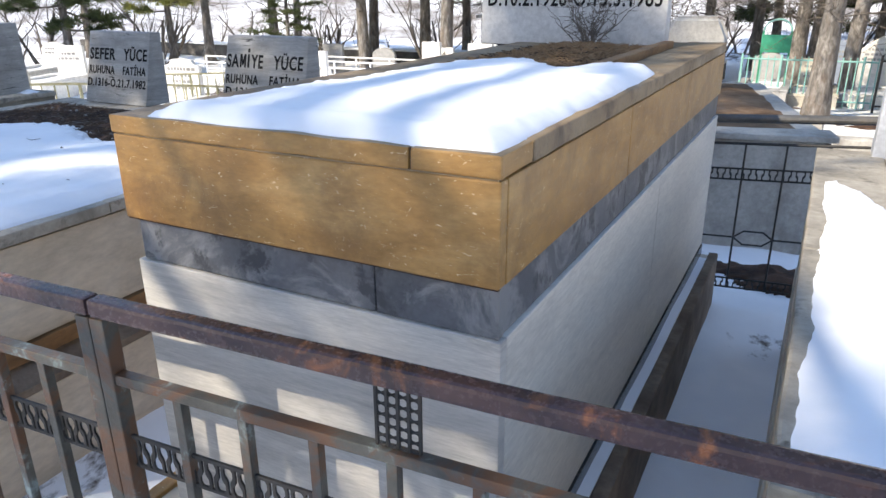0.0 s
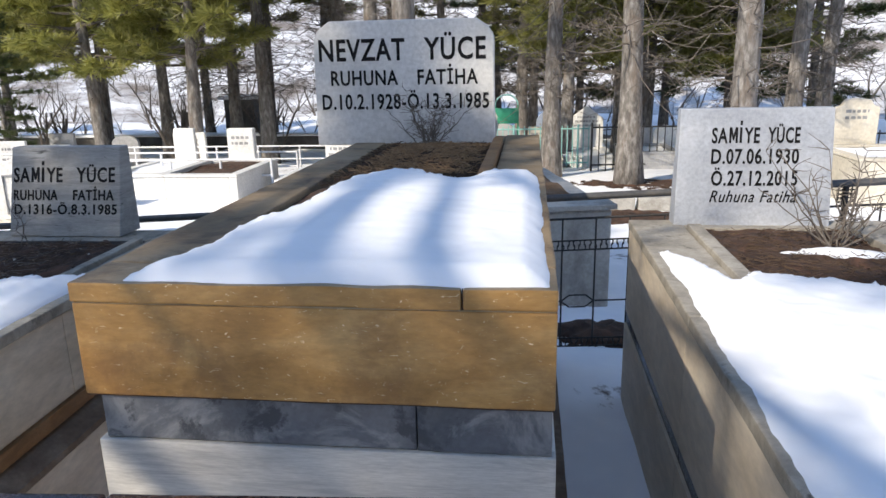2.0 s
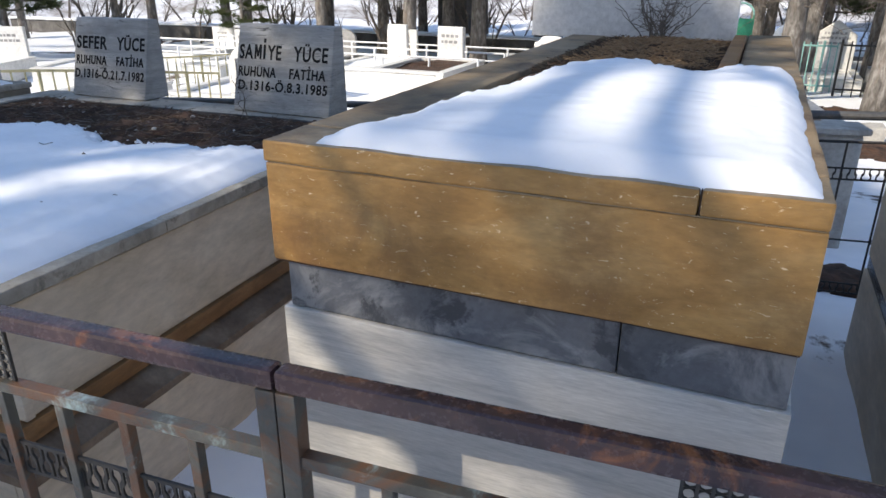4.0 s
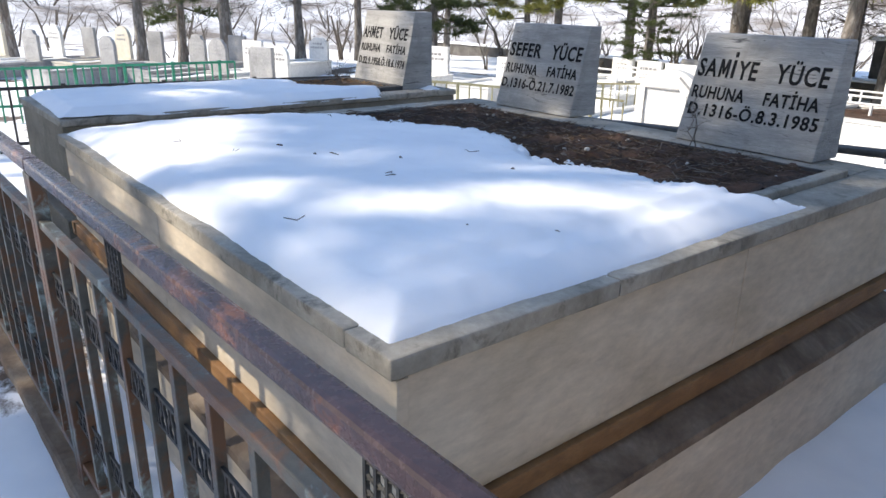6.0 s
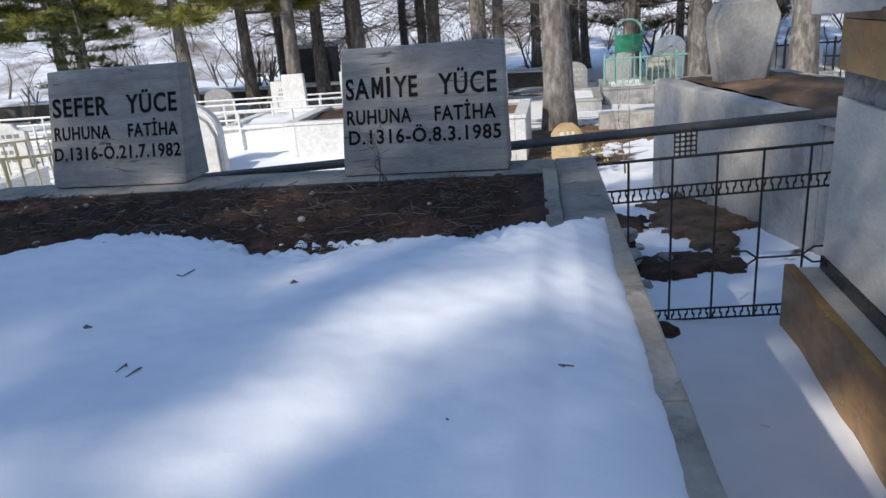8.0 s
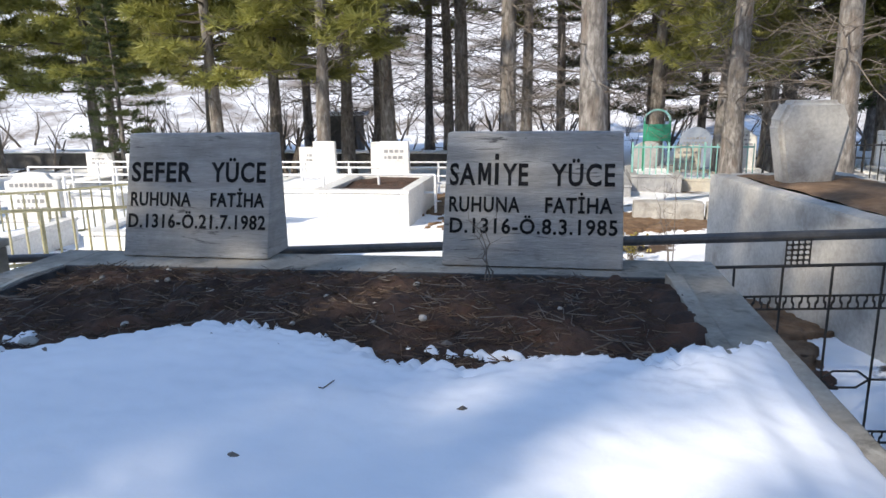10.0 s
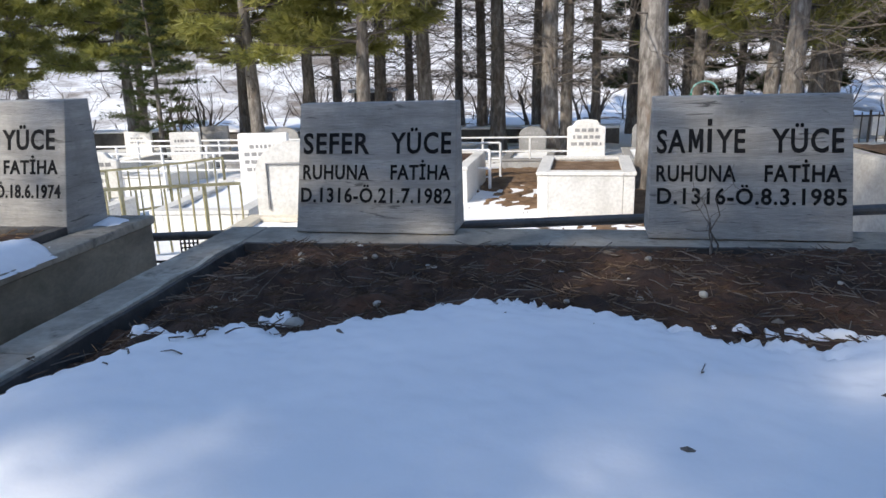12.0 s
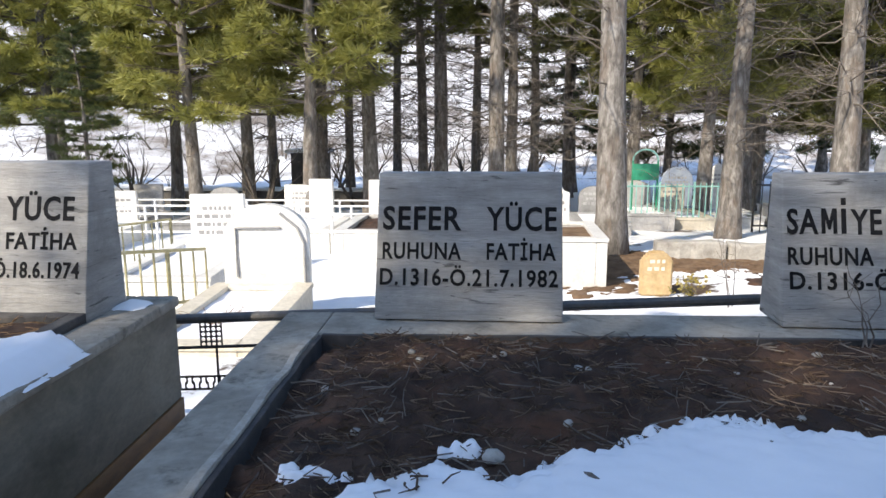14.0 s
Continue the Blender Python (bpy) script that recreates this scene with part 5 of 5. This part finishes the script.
for kind_of, rows in ((BIG, ((-2.47, 11.8, 10, 1.0), (2.6, 10.6, 90, 0.9))),
                      (TALL, ((-0.05, 14.1, 40, 1.0), (1.35, 12.9, 200, 1.15), (-4.25, 17.2, 130, 1.1), (-7.3, 18.0, 250, 1.05), (-5.8, 20.0, 310, 1.1), (-9.05, 20.0, 80, 1.0), (-0.7, 20.3, 20, 1.0), (2.0, 19.6, 170, 1.1), (4.3, 13.6, 60, 0.95),
                              (-22.0, 8.1, 220, 1.0), (6.5, 18.0, 10, 1.1))),
                      (TALL2, ((-3.95, 18.4, 70, 1.0), (-6.5, 22.0, 190, 1.1), (-8.8, 22.4, 20, 1.0), (-11.7, 24.0, 300, 1.1), (-5.0, 23.5, 45, 1.05), (-3.2, 22.5, 150, 1.0), (-2.0, 24.5, 260, 1.1), (-0.3, 25.0, 330, 1.1),
                               (-7.8, 25.5, 15, 1.1), (-23.9, 11.3, 10, 1.0), (-23.6, 6.1, 140, 1.0), (-26.2, 3.1, 20, 1.0), (-25.5, 14.5, 20, 1.0))),
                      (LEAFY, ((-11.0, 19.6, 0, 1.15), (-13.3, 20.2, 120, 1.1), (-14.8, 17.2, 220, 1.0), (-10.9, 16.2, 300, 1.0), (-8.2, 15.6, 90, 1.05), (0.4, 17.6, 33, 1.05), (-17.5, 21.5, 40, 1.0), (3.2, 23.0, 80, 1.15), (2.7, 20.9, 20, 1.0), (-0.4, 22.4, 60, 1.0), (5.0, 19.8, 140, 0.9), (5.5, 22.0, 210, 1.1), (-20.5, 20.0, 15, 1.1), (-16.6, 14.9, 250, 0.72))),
                      (FIR, ((-1.6, 27.0, 200, 1.1), (1.2, 24.8, 10, 1.0), (4.4, 26.5, 130, 1.1), (7.8, 22.0, 250, 1.0), (7.0, 27.0, 320, 1.1), (-13.2, 15.8, 60, 0.45), (-26.0, 19.0, 90, 1.0), (9.8, 17.0, 60, 0.9), (-18.6, 13.0, 30, 0.85), (-26.0, 8.0, 150, 1.0))),
                      (BARE, ((-12.2, 22.8, 0, 1.1), (-9.7, 24.0, 90, 1.0), (-15.6, 20.5, 200, 1.0), (-6.9, 26.0, 45, 1.0), (-18.2, 16.0, 120, 1.1), (-26.0, 14.0, 20, 1.1), (0.6, 28.0, 60, 1.1), (-29.0, 9.0, 70, 1.2), (-31.0, 5.0, 110, 1.1), (-10.2, 18.6, 150, 1.15), (-8.3, 21.0, 260, 1.0), (-13.8, 18.8, 15, 1.1), (-16.9, 14.6, 80, 1.1), (-19.8, 13.0, 170, 1.2), (-5.3, 25.0, 310, 1.1), (-3.4, 26.5, 40, 1.1))),
                      (BARE2, tuple((-3 + 29 * math.sin(radians(-88 + 2.9 * k)) * (1 + 0.1 * math.sin(k * 2.1)), 1 + 28 * math.cos(radians(-88 + 2.9 * k)) * (1 + 0.09 * math.sin(k * 2.1)), 47 * k, 1.0 + 0.3 * math.sin(k * 2.3)) for k in range(42)) + tuple((-3 + (33 + 5 * (k % 2)) * math.sin(radians(-84 + 2.1 * k)) * (1 + 0.06 * math.sin(k * 1.7)), 1 + (32 + 5 * (k % 2)) * math.cos(radians(-84 + 2.1 * k)) * (1 + 0.06 * math.sin(k * 1.7)), 61 * k, 1.5 + 0.4 * math.sin(k * 1.9)) for k in range(56))),
                      # pines on the sunny side, whose shade falls on the tombs
                      (OPEN, ((-5.1, -7.3, 150, 1.0), (-10.5, -5.6, 60, 1.1), (-9.4, -6.9, 260, 1.12), (-11.5, -5.4, 30, 1.05), (-6.2, -10.0, 200, 1.0), (-2.2, -8.6, 75, 1.1),
                              (1.2, -9.5, 20, 1.0), (5.0, -6.0, 200, 1.0)))):
    for x, y, turn, s in rows:
        plant(kind_of, x, y, turn, s)


def slanting_tree(x, y, height, limbs, seed, label):
    """A thin tree whose limbs all slant up to one side, with twigs and sparse needles near their ends."""
    rng = random.Random(seed)
    ob = thing("leaning_tree", label, "tree", (x, y, float(ground_z(np.array(x), np.array(y)))))
    bm = bmesh.new()
    pts, rad = trunk_mesh(bm, height, 0.10, rng, bend=0.08)
    part("trunk", bm, BARK, ob, smooth=True)
    twigs = bmesh.new()
    verts, faces = [], []
    for h, r, reach, rise in limbs:
        base = at_height(pts, h)
        line = [base + Vector((-reach * q, 0.05 * math.sin(5 * q + h), reach * rise * q + 0.03 * math.sin(9 * q + 2 * h))) for q in [k / 9 for k in range(10)]]
        bm = bmesh.new()
        add_tube(bm, line, [r * (1 - 0.45 * k / 9) for k in range(10)], 7)
        part("limb", bm, BARK, ob, smooth=True)
        for _ in range(int(9 * reach)):
            p = line[rng.randrange(7, 10)]
            d = Vector((rng.gauss(-0.7, 0.6), rng.gauss(0, 0.7), rng.gauss(0.4, 0.6))).normalized() * rng.uniform(0.25, 0.7)
            mid = p + d * 0.5 + Vector((rng.gauss(0, 0.03), rng.gauss(0, 0.03), 0))
            add_tube(twigs, [p, mid, p + d], [0.011, 0.008, 0.004], 4, False)
            for m in range(2):
                needle_tuft(verts, faces, p + d * (0.6 + 0.4 * m), d.normalized(), rng, 14, 0.17, 0.016)
    part("branchwork", twigs, TWIG, ob)
    me = bpy.data.meshes.new("crown")
    me.from_pydata([v[:] for v in verts], [], faces)
    me.materials.append(LEAF)
    new("crown", me).parent = ob


# unseen tree, added so that its limbs cast slanting shade on the ochre tomb
slanting_tree(-2.30, -2.40, 5.6, ((2.45, 0.06, 3.2, 1.16), (2.80, 0.034, 3.0, 1.2), (3.26, 0.075, 3.1, 1.16), (3.62, 0.045, 2.8, 1.1), (4.15, 0.04, 2.4, 0.9)), 77, "unseen slender tree with slanting limbs, added to shade the ochre tomb")


# ---- shrubs, litter and small things on the beds ----
def shrub(name, label, x, y, z, height, spread, stems, seed, material=TWIG, twigs=5, thick=0.004, leaf=None):
    """A dry shrub: thin crooked stems that fork."""
    rng = random.Random(seed)
    ob = thing(name, label, "shrub", (x, y, z))
    bm = bmesh.new()
    leaves = bmesh.new()
    for _ in range(stems):
        a = rng.uniform(0, 2 * math.pi)
        lean = rng.uniform(0.1, 1.0) * spread
        p, line = Vector((rng.gauss(0, 0.02), rng.gauss(0, 0.02), -0.03)), []
        h = height * rng.uniform(0.55, 1.0)
        for k in range(6):
            f = k / 5
            line.append(p + Vector((math.cos(a) * lean * f ** 1.2 + rng.gauss(0, 0.012), math.sin(a) * lean * f ** 1.2 + rng.gauss(0, 0.012), h * f)))
        add_tube(bm, line, [thick * (1 - 0.75 * k / 5) for k in range(6)], 4, False)
        for _ in range(twigs):
            b = line[rng.randrange(2, 6)]
            d = Vector((rng.gauss(0, 1), rng.gauss(0, 1), rng.gauss(0.7, 0.6))).normalized() * height * rng.uniform(0.10, 0.28)
            mid = b + d * 0.5 + Vector((rng.gauss(0, 0.01), rng.gauss(0, 0.01), 0))
            add_tube(bm, [b, mid, b + d], [thick * 0.5, thick * 0.4, thick * 0.2], 3, False)
            if leaf:
                for _ in range(3):
                    c = b + d * rng.uniform(0.4, 1.0)
                    s = Vector((rng.gauss(0, 1), rng.gauss(0, 1), rng.gauss(0, 1))).normalized() * 0.022
                    t = Vector((rng.gauss(0, 1), rng.gauss(0, 1), rng.gauss(0, 1))).normalized() * 0.014
                    vs = [leaves.verts.new(c + w) for w in (-s, t, s, -t)]
                    leaves.faces.new(vs)
    part("stem", bm, material, ob)
    if leaf:
        part("foliage", leaves, leaf, ob)
    else:
        leaves.free()
    return ob


shrub("shrub", "dry grey shrub in front of the white headstone", -0.95, 3.28, 1.33, 0.30, 0.24, 26, 11, twigs=7, thick=0.0035)
shrub("rose_bush", "bare rose bush with thin thorny stems", 0.80, 2.95, 0.94, 0.46, 0.40, 16, 12, twigs=8, thick=0.005)
shrub("sapling", "thin bare sapling growing from the soil bed", -3.06, 3.16, 0.87, 0.30, 0.16, 3, 13, twigs=4, thick=0.0035)
shrub("shrub", "small dry shrub on the narrow grey tomb", -5.78, 2.92, 0.86, 0.24, 0.12, 9, 14, twigs=4, thick=0.003)
shrub("shrub", "yellow-leaved low bush beside the orange headstone", -2.15, 8.55, -0.36, 0.32, 0.26, 18, 15, twigs=5, thick=0.005, leaf=BROWN_LEAF)
shrub("sapling", "leafless young sapling in the snow", -1.75, 8.4, -0.36, 0.95, 0.22, 3, 16, twigs=9, thick=0.006)
shrub("shrub", "tangle of dry brown twigs in the grave bed", -6.35, 6.3, -0.05, 0.16, 0.34, 26, 17, twigs=4, thick=0.004, material=NEEDLE_DRY)


def scatter_litter(name, label, x0, x1, y0, y1, height, count, seed, material=NEEDLE_DRY, keep=None, length=(0.02, 0.055), thick=0.0006, parent=None):
    """Fallen needles and bits lying flat, as one mesh."""
    rng = np.random.RandomState(seed)
    verts, faces = [], []
    made = 0
    while made < count:
        x, y = rng.uniform(x0, x1), rng.uniform(y0, y1)
        if keep and not keep(x, y):
            made += 0.2
            continue
        made += 1
        z = float(height(np.array(x), np.array(y))) + 0.004
        for _ in range(2):
            a = rng.uniform(0, 2 * np.pi)
            l = rng.uniform(*length)
            dx, dy, dz = np.cos(a) * l, np.sin(a) * l, rng.uniform(-0.004, 0.014)
            ox, oy = -np.sin(a) * thick, np.cos(a) * thick
            i = len(verts)
            verts += [(x - ox, y - oy, z), (x + ox, y + oy, z), (x + dx + ox, y + dy + oy, z + dz), (x + dx - ox, y + dy - oy, z + dz), (x, y, z + 0.0025), (x + dx, y + dy, z + dz + 0.0025)]
            faces += [(i, i + 1, i + 4), (i + 2, i + 3, i + 5), (i, i + 4, i + 5, i + 3), (i + 1, i + 2, i + 5, i + 4)]
    me = bpy.data.meshes.new(name)
    me.from_pydata(verts, [], faces)
    me.materials.append(material)
    return tagged(new(name, me), label, "litter", kind="stuff")


def wide_soil_world(x, y):
    c, s = math.cos(radians(2.2)), math.sin(radians(2.2))
    dx, dy = x + 2.205, y - 1.090
    return wide_soil(c * dx + s * dy, -s * dx + c * dy)


no_snow = lambda x, y: float(wide_snow_edge(np.array(x), np.array(y))) < 0.05
scatter_litter("needle_litter", "dry pine needles on the dark soil bed", -4.58, -2.54, 1.9, 3.16, wide_soil_world, 1900, 5, NEEDLE_DARK, keep=no_snow, length=(0.015, 0.045))
scatter_litter("needle_litter", "pale dry pine needles on the dark soil bed", -4.58, -2.54, 1.9, 3.16, wide_soil_world, 520, 15, NEEDLE_PALE, keep=no_snow, length=(0.02, 0.05), thick=0.0005)
scatter_litter("twig_litter", "dark twigs on the soil bed", -4.58, -2.54, 1.9, 3.16, wide_soil_world, 200, 6, TWIG, keep=no_snow, length=(0.03, 0.11), thick=0.0014)
scatter_litter("needle_litter", "orange pine needles on the ochre tomb bed", -1.16, -0.66, 2.2, 3.4, lambda x, y: 1.338 + 0 * x, 1300, 7, NEEDLE_DARK)
scatter_litter("needle_litter", "heap of orange pine needles on the ochre tomb bed", -1.10, -0.68, 2.4, 3.3, lambda x, y: 1.345 + 0.03 * np.exp(-((x + 0.9) / 0.14) ** 2 - ((y - 2.9) / 0.3) ** 2), 900, 17, NEEDLE_DRY)
scatter_litter("needle_litter", "dry pine needles on the rose bed", 0.34, 0.95, 2.3, 3.25, lambda x, y: 0.95 + 0 * x, 500, 8, NEEDLE_DARK)
scatter_litter("needle_litter", "dry pine needles on the narrow grey tomb", -6.1, -5.5, 2.6, 3.2, lambda x, y: 0.872 + 0 * x, 260, 9)
scatter_litter("needle_litter", "few dry needles lying on the snow", -4.3, -2.4, 1.2, 2.3, lambda x, y: 0.929 + 0 * x, 9, 10, TWIG, length=(0.015, 0.04), thick=0.0009)


def stone_mesh(r, seed, flat=0.7):
    bm = bmesh.new()
    bmesh.ops.create_icosphere(bm, subdivisions=2, radius=r)
    for v in bm.verts:
        n = noise.noise(v.co * (1.1 / r) + Vector((seed * 3.7, 0, 0)))
        v.co *= 1 + 0.32 * n
        v.co.z *= flat
    return bm


rng = random.Random(31)
pebble_meshes = [mesh_of("pebble", stone_mesh(1.0, k), PEBBLE, True) for k in range(5)]
for k in range(46):
    x, y = rng.uniform(-4.6, -2.55), rng.uniform(2.0, 3.2)
    if not no_snow(x, y):
        continue
    ob = new("pebble", pebble_meshes[k % 5])
    r = rng.uniform(0.005, 0.013)
    ob.matrix_basis = Matrix.LocRotScale((x, y, float(wide_soil_world(np.array(x), np.array(y))) + r * 0.3), Euler((0, 0, rng.uniform(0, 6))), (r, r, r))
    tagged(ob, "small pale pebble lying on the dark soil", "pebble", "pebbles on the bed")
ob = new("pebble", pebble_meshes[0])
ob.matrix_basis = Matrix.LocRotScale((-4.119, 2.343, 0.895), Euler((0, 0, 1)), (0.024, 0.02, 0.02))
tagged(ob, "pale stone lying at the edge of the snow", "stone", "pebbles on the bed")
for k in range(46):
    x, y = -2.28 + rng.gauss(0, 0.16), 4.70 + rng.gauss(0, 0.26)
    r = rng.uniform(0.025, 0.065)
    ob = new("rock", pebble_meshes[k % 5])
    ob.matrix_basis = Matrix.LocRotScale((x, y, float(ground_z(np.array(x), np.array(y))) + 0.05 + r * 0.4 + max(0, 0.16 - 0.4 * math.hypot(x + 2.3, y - 4.75))), Euler((rng.uniform(0, 1), rng.uniform(0, 1), rng.uniform(0, 6))), (r, r * 0.9, r * 0.85))
    tagged(ob, "broken grey rock in a heap on dark soil", "rock", "rock heap")
# a pine cone that has melted into the snow, and small debris
cone = thing("pine_cone", "dark pine cone sunk in a melted hollow of the snow", "pine cone", (-3.705, 1.568, 0.929))
bm = bmesh.new()
bmesh.ops.create_icosphere(bm, subdivisions=3, radius=1, matrix=Matrix.Diagonal((0.034, 0.017, 0.012, 1)))
for ring in range(7):
    for k in range(8):
        a = k * math.pi / 4 + ring * 0.4
        r = 0.017 * math.sin(math.pi * (ring + 0.8) / 8)
        c = Vector((-0.030 + ring * 0.009, math.cos(a) * r, math.sin(a) * r * 0.7 - 0.004))
        add_box(bm, c.x - 0.004, c.x + 0.004, c.y - 0.0035, c.y + 0.0035, c.z - 0.003, c.z + 0.003, 0)
part("scale_body", bm, NEEDLE_DARK, cone)
for x, y, ln in ((-3.628, 2.358, 0.03), (-3.44, 2.312, 0.04), (-3.959, 2.215, 0.045), (-3.067, 2.385, 0.025), (-3.316, 1.843, 0.03), (-2.98, 2.06, 0.02), (-2.75, 1.45, 0.02), (-3.52, 1.62, 0.018)):
    bit = thing("debris", "dark bit of bark lying on the snow", "debris", (x, y, 0.928), 57 * x)
    bm = bmesh.new()
    add_tube(bm, [(-ln / 2, 0, 0), (0, 0.004, 0.005), (ln / 2, 0, 0.001)], [0.003, 0.006, 0.002], 5)
    part("chip", bm, TWIG, bit)

# twigs that the thaw has laid bare along the edge of the snow
twig_rng = random.Random(91)
for cx, cy, n, size in ((-4.255, 2.19, 16, 0.05), (-4.27, 2.09, 3, 0.07), (-2.86, 2.38, 6, 0.05), (-3.10, 1.70, 2, 0.04), (-4.45, 2.0, 5, 0.06)):
    sprig = thing("twig", "dark forked twig frozen into the snow edge", "twig", (cx, cy, 0.934), group="twigs on the snow")
    bm = bmesh.new()
    for _ in range(n):
        p = Vector((twig_rng.gauss(0, size * 0.6), twig_rng.gauss(0, size * 0.45), 0))
        a = twig_rng.uniform(0, 2 * math.pi)
        d = Vector((math.cos(a), math.sin(a), 0)) * size * twig_rng.uniform(0.4, 1.0)
        add_tube(bm, [p, p + d * 0.5 + Vector((twig_rng.gauss(0, 0.006), twig_rng.gauss(0, 0.006), 0.004)), p + d], [0.0022, 0.0018, 0.0008], 4)
    tagged(part("stem", bm, TWIG if n < 4 else NEEDLE_DARK, sprig), kind="stuff")
for cx, cy, rx, ry in ((-4.169, 2.385, 0.035, 0.016), (-3.99, 2.36, 0.05, 0.012), (-2.98, 2.44, 0.06, 0.016), (-3.12, 2.47, 0.04, 0.012), (-4.42, 2.28, 0.05, 0.016)):
    snow_sheet("snow", "thin leftover patch of snow on the soil bed", cx - rx * 1.6, cx + rx * 1.6, cy - ry * 2.2, cy + ry * 2.2, lambda x, y: ry * (1 - np.hypot((x - cx) / rx, (y - cy) / ry)) - 0.026 + 0.5 * ragged(x, y, 311), 0.896, 0.007, 58, step=0.005, soft=0.012)

# crumpled plastic tied to the fence
bag = thing("plastic_bag", "crumpled white and blue plastic tied to the fence", "plastic bag", (-2.08, 0.80, 0.56))
for k, (dx, dz, r, mt) in enumerate(((0.0, 0.0, 0.075, WHITE_PAINT), (0.085, -0.05, 0.06, AQUA), (-0.05, 0.05, 0.05, WHITE_PAINT))):
    bm = bmesh.new()
    bmesh.ops.create_icosphere(bm, subdivisions=3, radius=r)
    for v in bm.verts:
        n = noise.noise(v.co * 28 + Vector((k * 5.1, 0, 0)))
        v.co *= 1 + 0.55 * n
        v.co.y *= 0.4
        v.co += Vector((dx, 0, dz))
    part("fold", bm, mt, bag)
